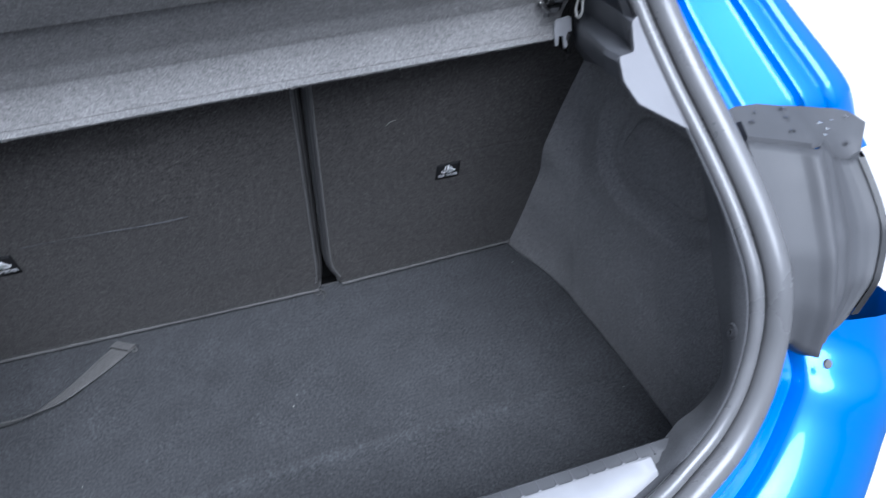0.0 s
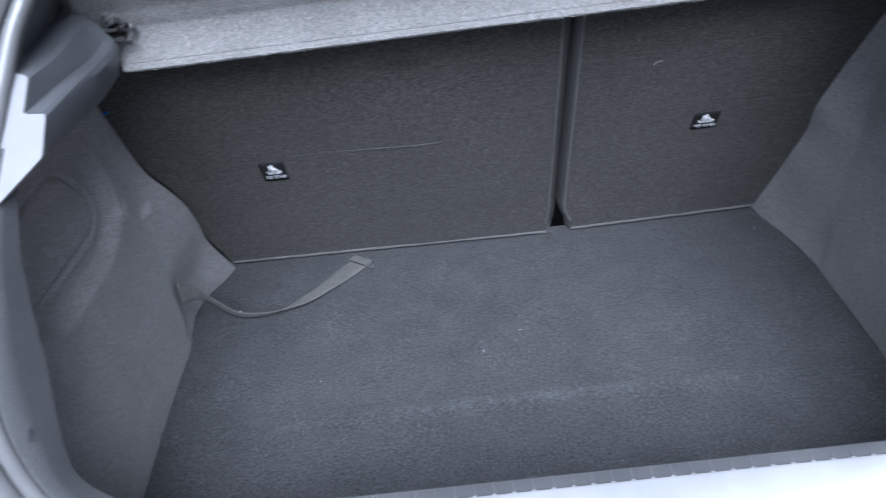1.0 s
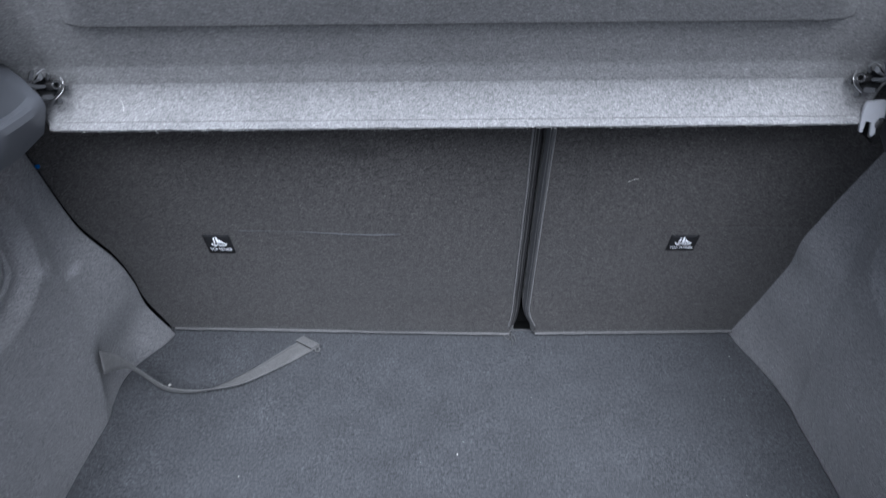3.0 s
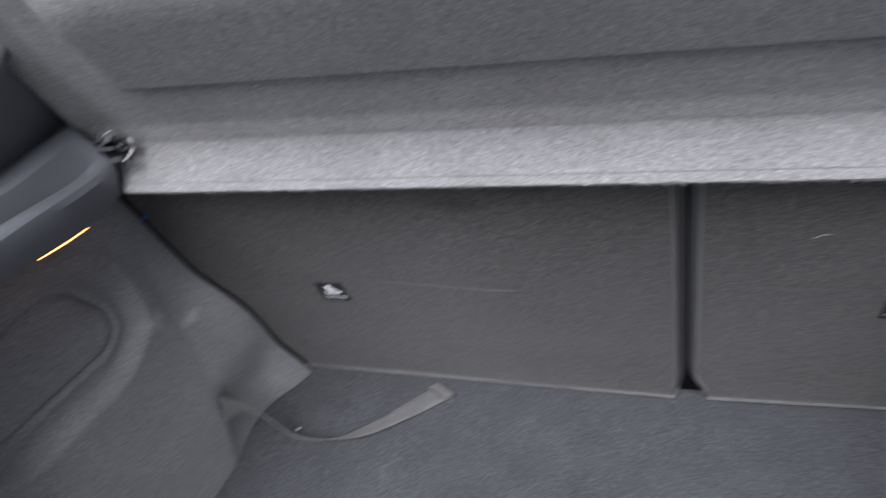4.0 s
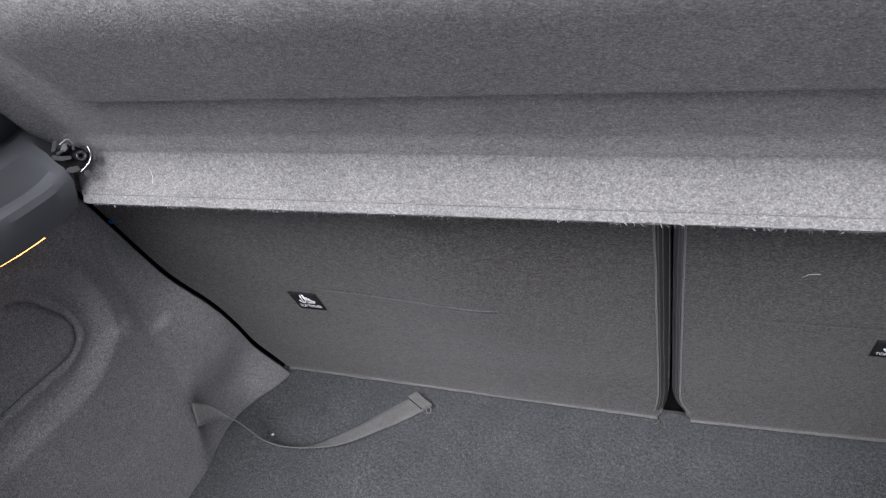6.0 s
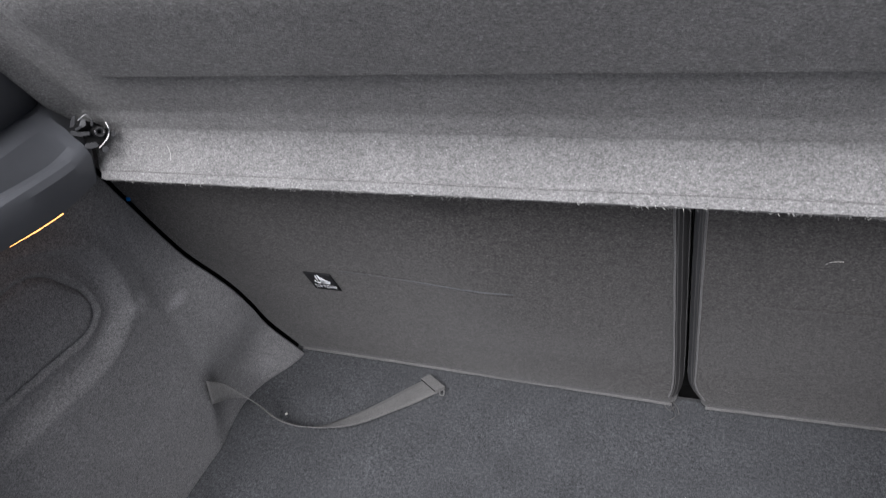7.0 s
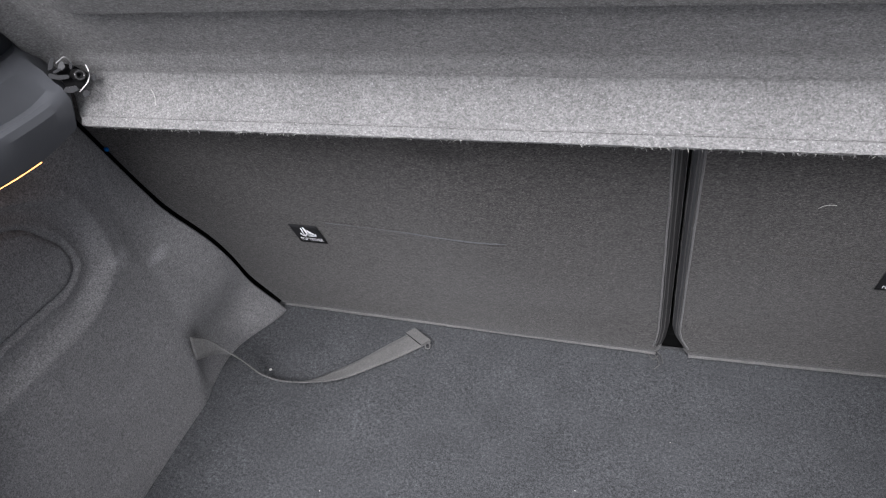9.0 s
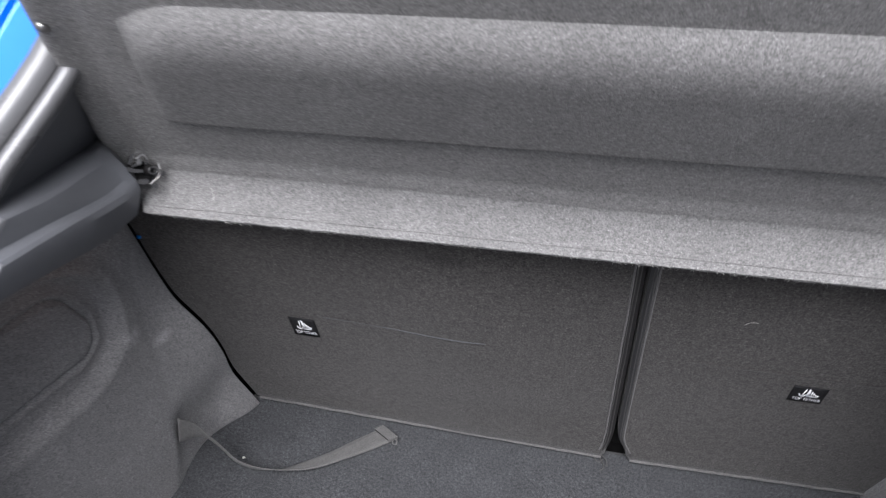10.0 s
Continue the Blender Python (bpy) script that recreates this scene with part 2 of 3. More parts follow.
COVER = [(.330, .388), (.350, .450), (.511, .434), (.554, .356), (.535, .322), (.344, .347)]


def cover(y, z):
    """Distance inside the rounded outline of the cover in the bay."""
    ds = []
    for i in range(len(COVER)):
        (ay, az), (by, bz) = COVER[i], COVER[(i + 1) % len(COVER)]
        ey, ez = by - ay, bz - az
        ds.append(((y - ay) * ez - (z - az) * ey) / math.hypot(ey, ez))
    a, b = sorted(ds)[:2]
    r = .023
    return r - math.hypot(r - a, r - b) if a < r and b < r else a


def side_x(y, z, s=-1):
    x = floor_x(y) + 0.014 * min(1.0, z / .25) * step(.62, .8, y)
    x += (0.012 if s < 0 else 0.006) * step(.235, .325, z) * step(.56, .70, y)
    if s < 0:
        x -= 0.0095 * step(.08, .22, z) * step(seat_y(z) - .07, seat_y(z) - .014, y)
    else:
        x -= 0.019 * step(.21, .30, z) * step(.62, .70, y)
    c = cover(y, z)
    # the bay sunk round the cover, open towards the trim above
    x += max(0.018 * step(-.050, -.026, c), 0.013 * step(.42, .48, z) * (1 - step(.53, .62, y))) * step(.20, .27, y)
    x -= 0.0010 * math.exp(-((c + .050) / .008) ** 2) * step(.20, .27, y)
    x += (0.027 if s < 0 else 0.009) * step(.606 - .026 * (1 - step(0, .09, z)), .648 + .045 * (1 - step(0, .09, z)), y) * (1 - step(.70, .79, y)) * (1 - step(.05, .17, z))
    x += (0.009 if s < 0 else 0.002) * step(.2, .3, z) * step(.6, .68, y)
    x += 0.0045 * math.exp(-(c / .003) ** 2) - 0.003 * step(0.0, .008, c) - 0.0025 * math.exp(-((c + .009) / .004) ** 2)
    return x


# ---- ground, floor and closing walls ----
bm = bmesh.new()
bmesh.ops.create_grid(bm, x_segments=8, y_segments=8, size=300, matrix=Matrix.Translation((0, 0, -0.62)))
tagged(part("ground", bm, ASPHALT), "dark wet asphalt under the car", "ground", kind="structure")
tagged(part("pavement", block(1.0, 90, .15, 120, -.70, -.60, .01), PAVING), "pale concrete pavement beside the car", "pavement", kind="structure")

ys = [0.10 + 0.708 * i / 90 for i in range(91)]
rows = []
for y in ys:
    lo, hi = -side_x(y, 0, -1), side_x(y, 0, 1)
    crease = 0.0032 * math.exp(-((y - .41) / .007) ** 2) - 0.001 * math.exp(-((y - .395) / .006) ** 2)
    across = [lo - .020, lo, lo + .003, lo + .006, *(lerp(lo + .010, hi - .010, k / 110) for k in range(111)), hi - .006, hi - .003, hi, hi + .020]
    rows.append([(x, y, crease + 0.0012 * noise.noise((x * 9, y * 9, 0)) - (-.0012 if x < 0 else .0018) * (1 - step(.0, .007, min(x - lo, hi - x)))) for x in across])
boot_floor = tagged(part("floor", loft(rows), CARPET, thick=0.012, side=-1.0), "dark grey carpeted boot floor board with a faint fold", "floor", kind="structure")

# walls and floor coloured near-black to give the cabin its shade
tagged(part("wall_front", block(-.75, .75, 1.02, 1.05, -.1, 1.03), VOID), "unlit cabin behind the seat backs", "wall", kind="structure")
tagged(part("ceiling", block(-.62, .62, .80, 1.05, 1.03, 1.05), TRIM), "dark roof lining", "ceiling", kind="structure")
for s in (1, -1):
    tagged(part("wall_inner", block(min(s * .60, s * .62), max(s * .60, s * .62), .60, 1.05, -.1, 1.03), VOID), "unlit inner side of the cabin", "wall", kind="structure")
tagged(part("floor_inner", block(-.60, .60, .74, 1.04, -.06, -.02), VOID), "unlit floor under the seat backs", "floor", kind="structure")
for s, side_name in ((1, "right"), (-1, "left")):
    rows = []
    for i in range(150):
        v = i / 149
        row = []
        for k in range(132):
            z = 0.545 * k / 131
            y = lerp(max(.17, hatch_y(z) + .05), seat_y(z) + (.012 if s > 0 else -.011), v)
            row.append((s * side_x(y, z, s), y, z - 0.001))
        rows.append(row)
    rows.append([(x + s * .004, y + .003, z) for x, y, z in rows[-1]])
    rows.append([(x + s * .03, y + .004, z) for x, y, z in rows[-1]])
    wall = tagged(part(f"wall_{side_name}", loft(rows), LINING, thick=0.004),
                  "moulded charcoal carpet lining over the wheel arch with a sunken cover", "side lining", kind="structure")
    rows = []
    for i in range(65):
        w = 2 * math.pi * i / 64
        reach = next(q / 400 for q in range(200) if cover(.45 + math.cos(w) * q / 400, .39 + math.sin(w) * q / 400) < .0035)
        row = []
        for k in range(15):
            f = k / 14
            y, z = .45 + math.cos(w) * reach * f, .39 + math.sin(w) * reach * f
            row.append((s * (side_x(y, z, s) - .0024 + .0045 * step(.92, 1.0, f)), y, z - .001))
        rows.append(row)
    part("access_cover", loft(rows), LINING, wall, "flush carpeted access cover")


# ---- the boot opening ----
HALF = [(0, .020, .205), (.15, .026, .208), (.28, .042, .214), (.36, .062, .227), (.41, .080, .243), (.45, .096, .263), (.481, .113, .297),
        (.500, .130, .337), (.510, .148, .385), (.513, .170, .425), (.511, .200, .460), (.506, .235, .495), (.498, .281, .535), (.486, .331, .580),
        (.477, .377, .622), (.471, .420, .660), (.453, .488, .722), (.420, .570, .800), (.375, .655, .880), (.29, .735, .955), (.15, .775, .995), (0, .785, 1.005)]
right_half = curve_through(HALF, 7)
# the other side stands a little further out
WIDER = ([.205, .24, .274, .309, .37, .42, .465, .504, .54, .578, .618, .657, .68, .70, .72, .80], [0, .012, .022, .024, .021, .018, .018, .023, .026, .0265, .023, .015, .007, .001, -.003, 0])
RING = right_half + [Vector((-p.x - table(*WIDER, p.z), p.y, p.z)) for p in right_half[-2:0:-1]]
SECTIONS = []
for i, p in enumerate(RING):
    t = (RING[(i + 1) % len(RING)] - RING[i - 1]).normalized()
    slope = (hatch_y(p.z + .03) - hatch_y(p.z - .03)) / .06
    n = Vector((0, -1, slope)).normalized()
    o = t.cross(n).normalized()
    if o.dot(p - Vector((0, .3, .55))) < 0:
        o = -o
    SECTIONS.append((p, o, n))


def along(d, h, picked=None):
    """The ring of the opening, moved outwards by d and to the rear by h."""
    return [p + o * d + n * h for p, o, n in (picked or SECTIONS)]


weather_strip = thing("weather_strip", "grey rubber weather strip round the boot opening", "rubber seal", (0, .02, .2))
part("outer_bulb", tube(along(.017, .003), .0155, 16, closed=True), RUBBER, weather_strip)
part("inner_lip", tube(along(-.009, .001), .0085, 12, closed=True), RUBBER, weather_strip)
part("carrier", loft([along(-.015, -.008), along(-.006, -.006), along(.006, -.006), along(.034, -.012)], closed_loop=True), RUBBER, weather_strip)

# carpeted edge of the opening, from the weather strip inwards
EDGE = [(0, .142, .232), (.15, .142, .232), (.28, .142, .232), (.37, .143, .233), (.425, .145, .237), (.468, .151, .255), (.494, .162, .290),
        (.500, .190, .337), (.501, .222, .385), (.501, .242, .425), (.501, .262, .460), (.500, .283, .495), (.497, .322, .535), (.49, .37, .58)]
edge_half = curve_through(EDGE, 7)
count = len(edge_half)
edge_rows = [[], [], [], []]
for i in range(-(count - 1), count):
    s, k = (1, i) if i >= 0 else (-1, -i)
    p, o, n = SECTIONS[k if s > 0 else -k]
    p, o = Vector((abs(p.x), p.y, p.z)), Vector((o.x * s, o.y, o.z))
    inner = p - o * .020 + n * .001
    e = edge_half[k]
    down = step(.30, .24, e.z)
    if abs(e.x) < .44:
        low = 1 - step(.40, .44, e.x)
        inner, e = inner - Vector((0, 0, .014 * low)), e - Vector((0, .011 * low, .006 * low))
    back = Vector((e.x + .055 * (1 - down), e.y + .02, e.z - .25 * down))
    mid = inner.lerp(e, .5) + Vector((0, 0, -.006 if abs(e.x) < .40 else .002))
    for row, q in zip(edge_rows, (inner, mid, e, back)):
        row.append((s * q[0], q[1], q[2]))
tagged(part("trim_edge", loft(edge_rows), EDGING, thick=0.003), "charcoal carpeted edge trim inside the boot opening", "edge trim", kind="structure")

sill = thing("sill_cover", "black ribbed sill cover with a pale grey protective plate", "sill", (0, .1, .2))


def sill_front(x):
    return .044 + .05 * (abs(x) / .4) ** 2


rows = []
for i in range(61):
    x = lerp(-.405, .378, i / 60)
    yb = sill_front(x)
    rows.append([(x, .1180, .226), (x, .1170, .2370), (x, .1140, .2382), (x, lerp(.114, yb, .6), .234), (x, yb + .004, .226), (x, yb, .221), (x, yb + .002, .212)])
part("protective_plate", loft(rows), PLATE, sill, "pale grey smooth plate")
rows = []
for i in range(61):
    x = lerp(-.45, .45, i / 60)
    rows.append([(x, .138, .19), (x, .1365, .2305), (x, .133, .2350), (x, .121, .2345), (x, sill_front(x) + .012, .220)])
part("cover_body", loft(rows), SILLTRIM, sill)
bm = bmesh.new()
for i in range(38):
    x = -.392 + .0205 * i
    block(x - .0020, x + .0020, .1165, .1192, .232, .2362, .0006, bm=bm)
tagged(part("teeth", bm, PLATE, sill), kind="stuff")
bm = bmesh.new()
for i in range(40):
    x = -.412 + .0205 * i
    block(x - .0008, x + .0008, .1185, .1340, .2325, .2353, .0004, bm=bm)
tagged(part("ribs", bm, RIBGREY, sill, "fine pale ribs"), kind="stuff")


# ---- body, lamps ----
car_body = thing("car_body", "bright metallic blue hatchback body, wet with rain", "car", (0, .4, -.62))
lower = [f for f in SECTIONS if f[0].z < .37]
k0 = next(i for i, f in enumerate(SECTIONS) if f[0].z >= .37)
run = SECTIONS[-(k0 - 1):] + SECTIONS[:k0] if k0 > 1 else lower
rows = []
for d, h in ((.030, -.013), (.036, -.004), (.048, -.003), (.052, -.006), (.056, -.018), (.078, -.025), (.082, -.024), (.088, -.008), (.092, -.004), (.108, .004), (.135, .012), (.175, .011), (.215, .004), (.245, -.02), (.262, -.07), (.272, -.16), (.28, -.3), (.29, -.5)):
    rows.append([p + o * d * (1.0 if d < .2 else lerp(1.2, 1.0, step(.3, .5, abs(p.x)))) + n * (h - .022 * step(.315, .345, p.z)) for p, o, n in run])
part("rear_panel", loft(rows), PAINT, car_body)
for s in (1, -1):
    up = [f for f in SECTIONS if f[0].z > .485 and f[0].x * s > .05]
    up = sorted(up, key=lambda f: f[0].z)
    rows = []
    for d, h in ((.030, -.010), (.036, -.022), (.056, -.025), (.060, -.017), (.064, -.016), (.110, -.021), (.113, -.020), (.116, -.028), (.123, -.029), (.127, -.021), (.130, -.020), (.154, -.026), (.158, -.021), (.163, -.020), (.167, -.027), (.192, -.032), (.196, -.036), (.199, -.05), (.203, -.2)):
        rows.append([p + o * d * lerp(1.27, .93, min(1.0, max(0.0, (p.z - .5) / .2))) + n * (h - .03 * step(.54, .50, p.z)) for p, o, n in up])
    part("pillar_panel", loft(rows), PAINT, car_body)
    rows = [[(s * x, y, z) for z in (-.4, -.1, .1, .2, .26, .30)] for x, y in ((.70, .33), (.735, .45), (.75, .7), (.75, 1.1))]
    part("quarter_panel", loft(rows), PAINT, car_body, thick=.003)
part("inner_flange", block(-.5440, -.5390, .6445, .6475, .4325, .4370, .0008), PAINT, car_body)
part("roof_panel", block(-.6, .6, .80, 1.6, 1.06, 1.09, .01), PAINT, car_body)
# the tailgate, swung up over the opening, with its rear window
def gate_point(u, v, drop=0.0):
    """u from the hinge to the lower edge, v from side to side; drop towards the boot."""
    w, y, z = lerp(.46, .50, u) - .06 * step(.85, 1.0, u), lerp(.79, -.02, u), lerp(1.04, 1.78, u) + .07 * math.sin(math.pi * u)
    return Vector((lerp(-w, w, v), y + .67 * drop, z + .03 * (1 - (2 * v - 1) ** 2) - .74 * drop))


def gate_patch(u0, u1, v0, v1, nu, nv, bm=None, drop=0.0):
    return loft([[gate_point(lerp(u0, u1, i / nu), lerp(v0, v1, k / nv), drop) for k in range(nv + 1)] for i in range(nu + 1)], bm=bm)


bm = gate_patch(0, .07, 0, 1, 4, 16)
gate_patch(.60, 1, 0, 1, 12, 16, bm)
gate_patch(.07, .60, 0, .13, 14, 4, bm)
gate_patch(.07, .60, .87, 1, 14, 4, bm)
bmesh.ops.remove_doubles(bm, verts=bm.verts[:], dist=.0004)
gate = part("tailgate", bm, TRIM, car_body, "dark inner lining of the raised tailgate", thick=.03, side=1.0)
window = part("rear_window", gate_patch(.065, .605, .125, .875, 12, 10, drop=-.012), GLASS, gate, "tinted rear window glass", thick=.004)
window.visible_shadow = False

# columns of the lamp housing, from the seal outwards: top x, y, z and bottom x, y, z
COLS = [("t", 0.542, 0.280, 0.524, 0.546, 0.139, 0.342), ("t", 0.540, 0.269, 0.529, 0.547, 0.135, 0.344), ("t", 0.589, 0.256, 0.523, 0.559, 0.131, 0.338), ("t", 0.600, 0.251, 0.524, 0.567, 0.128, 0.336),
        ("t", 0.613, 0.249, 0.523, 0.572, 0.127, 0.335), ("t", 0.628, 0.250, 0.517, 0.582, 0.130, 0.336), ("t", 0.641, 0.245, 0.500, 0.600, 0.134, 0.335),
        ("t", 0.655, 0.246, 0.492, 0.610, 0.138, 0.337), ("t", 0.666, 0.243, 0.491, 0.618, 0.139, 0.342), ("t", 0.677, 0.241, 0.497, 0.632, 0.141, 0.357)]


def tail_lamp(s):
    lamp = thing("tail_lamp", "grey plastic back of a tail lamp beside the boot opening, wet", "tail lamp", (s * .6, .2, .33), "tail lamps")

    shift = .016 if s < 0 else 0.0

    def col(c, v):
        _, xt, yt, zt, xb, yb, zb = c
        z = lerp(zb, zt, v)
        off = lerp(yb - hatch_y(zb), yt - hatch_y(zt), v) + table([.560, .592, .602, .608, .614, .622, .628, .634, .642], [0, -.009, -.016, -.016, -.009, .000, .001, -.005, 0], xt)
        bulge = .022 * math.sin(math.pi * v) * step(.62, .68, xt)
        return (s * (lerp(xb, xt, v) + bulge) - shift, hatch_y(z) + off, z)

    dense = [tuple(["t"] + [lerp(a, b, k / 4) for a, b in zip(c[1:], d[1:])]) for c, d in zip(COLS, COLS[1:]) for k in range(4)] + [COLS[-1]]
    rows = [[col(c, k / 24) for k in range(25)] for c in dense]
    foot = [(x * 0.99, y + .02, z - .012) for x, y, z in (r[0] for r in rows)]
    rows = [[f, *r] for f, r in zip(foot, rows)]
    bm = loft(rows)
    part("housing", bm, LAMPBODY, lamp, angle=50, thick=.003)
    back = [(.538, .307, .547), (.547, .309, .549), (.577, .307, .548), (.604, .302, .543), (.632, .297, .539), (.653, .293, .535), (.674, .289, .532), (.688, .284, .528), (.699, .278, .522), (.706, .271, .517)]
    top = []
    for r, b in zip(rows[::4], back):
        t0, bb = Vector(r[-1]), Vector(mirrored(b, s)) - Vector((shift, 0, 0))
        top.append([t0, t0.lerp(bb, .06) + Vector((0, -.001, .004)), t0.lerp(bb, .5) + Vector((0, 0, .003)), bb, bb + Vector((0, .02, -.02))])
    part("top_ledge", loft(top), LAMPBODY, lamp, angle=50)
    edge = [Vector(col(COLS[-1], k / 24)) for k in range(25)]
    rows = [[e + Vector((s * a, b, 0)) for a, b in ((-.004, -.004), (.004, -.006), (.009, .004), (.006, .04))] for e in edge]
    part("lens_edge", loft(rows), LAMPDARK, lamp, "black lens rim")
    rng = random.Random(5 if s > 0 else 8)
    for i in range(16):
        c = rng.randrange(1, 8)
        q = Vector(top[c][1]).lerp(Vector(top[c + 1][3]), rng.uniform(.1, .9))
        r = rng.uniform(.0012, .0034)
        drop = bmesh.new()
        bmesh.ops.create_uvsphere(drop, u_segments=10, v_segments=6, radius=r, matrix=Matrix.Translation(q + Vector((0, 0, .001))) @ Matrix.Diagonal((1.5, 1, .55, 1)))
        part("water_drop", drop, WATER, lamp)
    bm = bmesh.new()
    bmesh.ops.create_cone(bm, cap_ends=True, segments=16, radius1=.006, radius2=.005, depth=.002, matrix=Matrix.Translation((s * .588 - shift, .110, .318)) @ Euler((radians(55), 0, 0)).to_matrix().to_4x4())
    part("screw", bm, STEEL, lamp, "zinc fixing screw")
    return lamp


tail_lamp(1)
tail_lamp(-1)
bm = bmesh.new()
bmesh.ops.create_cone(bm, cap_ends=True, segments=20, radius1=.008, radius2=.0065, depth=.004, matrix=Matrix.Translation((-.557, .318, .565)) @ Euler((radians(50), 0, 0)).to_matrix().to_4x4())
part("body_plug", bm, RUBBER, car_body, "pale grey round plug")


# ---- pillar trims with shelf hooks ----
def rounded(pts, r):
    """A closed outline with its corners rounded off."""
    pts, out = [Vector(p) for p in pts], []
    for i, p in enumerate(pts):
        a, b = pts[i - 1] - p, pts[(i + 1) % len(pts)] - p
        q0, q1 = p + a.normalized() * min(r, a.length * .45), p + b.normalized() * min(r, b.length * .45)
        out += [q0.lerp(p, k / 2).lerp(p.lerp(q1, k / 2), k / 2) for k in range(3)]
    return out


def pillar_trim(s):
    trim = thing("pillar_trim", "black grained plastic pillar trim that carries the parcel shelf", "pillar trim", (s * .5, .45, .5), "pillar trims")
    if s > 0:
        rear = [(.56, .46, .70), (.50, .40, .645), (.450, .386, .633), (.444, .380, .626), (.443, .362, .609), (.426, .361, .607), (.421, .356, .603), (.421, .338, .586), (.424, .328, .577), (.433, .319, .569), (.46, .325, .575)]
        front = [(.56, .60, .66), (.52, .60, .625), (.480, .585, .610), (.476, .585, .602), (.486, .575, .572), (.484, .576, .566), (.483, .578, .558), (.490, .592, .530), (.505, .606, .505), (.543, .641, .461), (.57, .65, .46)]
        rows = []
        for i in range(33):
            u = i / 32
            row = []
            for j, (a, b) in enumerate(zip(rear, front)):
                p = Vector(a).lerp(Vector(b), u)
                if j in (5, 6, 7):
                    p.x -= .006 * step(0, .2, u) * (1 - step(.72, .92, u))
                if j in (8, 9, 10):
                    p.z += .010 * math.sin(math.pi * u)
                if j in (3, 4):
                    p.x += .006 * step(0, .2, u)
                row.append(p)
            rows.append(row)
        outline = [(.450, .386, .633), (.443, .362, .609), (.424, .361, .607), (.421, .340, .588), (.430, .320, .570), (.484, .288, .541), (.472, .372, .617), (.462, .392, .637)]
    else:
        stations = [[(.520, .42, .632), (.486, .392, .624), (.474, .3905, .6210), (.4705, .389, .6180), (.4715, .372, .611), (.4730, .356, .598), (.4560, .357, .5965), (.4525, .355, .5935), (.4525, .349, .588), (.4555, .338, .577), (.4590, .327, .566), (.475, .327, .560), (.51, .33, .56)],
                    [(.515, .47, .614), (.482, .450, .617), (.471, .4500, .6145), (.4665, .449, .6105), (.4660, .440, .606), (.4660, .432, .5900), (.4545, .433, .5885), (.4508, .431, .5855), (.4500, .426, .579), (.4540, .418, .564), (.4620, .409, .549), (.480, .41, .544), (.52, .41, .544)],
                    [(.510, .52, .610), (.480, .510, .616), (.469, .5090, .6135), (.4640, .508, .6095), (.4620, .508, .598), (.4600, .508, .5800), (.4525, .509, .5790), (.4490, .508, .5760), (.4475, .506, .569), (.4540, .501, .550), (.4645, .496, .531), (.490, .495, .526), (.53, .49, .526)],
                    [(.510, .56, .608), (.480, .548, .616), (.468, .5460, .6125), (.4620, .545, .6070), (.4550, .545, .600), (.4500, .546, .5880), (.4460, .547, .5820), (.4440, .547, .5760), (.4440, .548, .568), (.4500, .549, .552), (.4580, .550, .534), (.490, .55, .527), (.53, .55, .527)]]
        columns = [curve_through(col, 8) for col in zip(*stations)]
        rows = [list(r) for r in zip(*columns)]
        outline = [(.485, .391, .6255), (.4700, .3890, .6195), (.4730, .3555, .598), (.4525, .3565, .5955), (.4590, .3265, .566), (.506, .284, .538), (.500, .335, .58)]
    last = rows[-1]
    rows.append([p + Vector((.012, .014, -.002)) for p in last])
    rows.append([p + Vector((.05, .05, 0)) for p in last])
    part("moulding", loft([[mirrored(p, s) for p in r] for r in rows]), TRIM, trim, angle=40 if s > 0 else 27)
    # end face in a paler colour that stands for skylight on it
    cap = slab(rounded([mirrored((x - .0006, y - .0015, z + .001), s) for x, y, z in outline], .0035), (0, .005, -.003))
    part("end_cap", cap, LITCAP, trim, "end face coloured light grey for the sky's light", angle=60)
    ring = [f for f in SECTIONS if .60 < f[0].z < .97 and f[0].x * s > .1]
    ring.sort(key=lambda f: f[0].z)
    inner = [p - o * (.02 if s > 0 else .014) for p, o, n in ring]
    last = len(ring) - 1
    if s > 0:
        rows = [inner, [p + Vector((0, .02, -.004)) for p in inner], [Vector((.56, lerp(.47, .80, i / last), lerp(.66, 1.0, i / last))) for i in range(last + 1)],
                [Vector((.57, .72, lerp(.60, 1.0, i / last))) for i in range(last + 1)], [Vector((.57, 1.0, lerp(.55, 1.0, i / last))) for i in range(last + 1)]]
    else:
        rows = [[p + n * .004 for p, (q, o, n) in zip(inner, ring)], [p + Vector((-.014, .030, -.014)) for p in inner], [p + Vector((-.030, .075, -.040)) for p in inner], [p + Vector((-.046, .15, -.075)) for p in inner],
                [Vector((-.585, max(.72, p.y + .18), p.z - .06)) for p in inner], [Vector((-.585, 1.0, p.z - .06)) for p in inner]]
    part("upper_lining", loft(rows), TRIM, trim)
    if s < 0:
        return trim
    # hook slot beside the shelf
    base = Vector((s * .464, .563, .545))
    plate = [(-.013, .006), (-.012, .018), (-.009, .021), (.009, .023), (.012, .020), (.012, .003), (.006, .001), (.006, -.014), (.003, -.017), (.000, -.015), (-.001, -.001), (-.007, .000), (-.008, -.012), (-.012, -.012)]
    bm = slab([base + Vector((-.008 + u, -.012 + .2 * v, .006 + v)) for u, v in plate], (0, .004, 0))
    bmesh.ops.bevel(bm, geom=bm.edges[:], offset=.0006, segments=1, affect="EDGES")
    part("hook_frame", bm, PLATE, trim, "light grey hook plate")
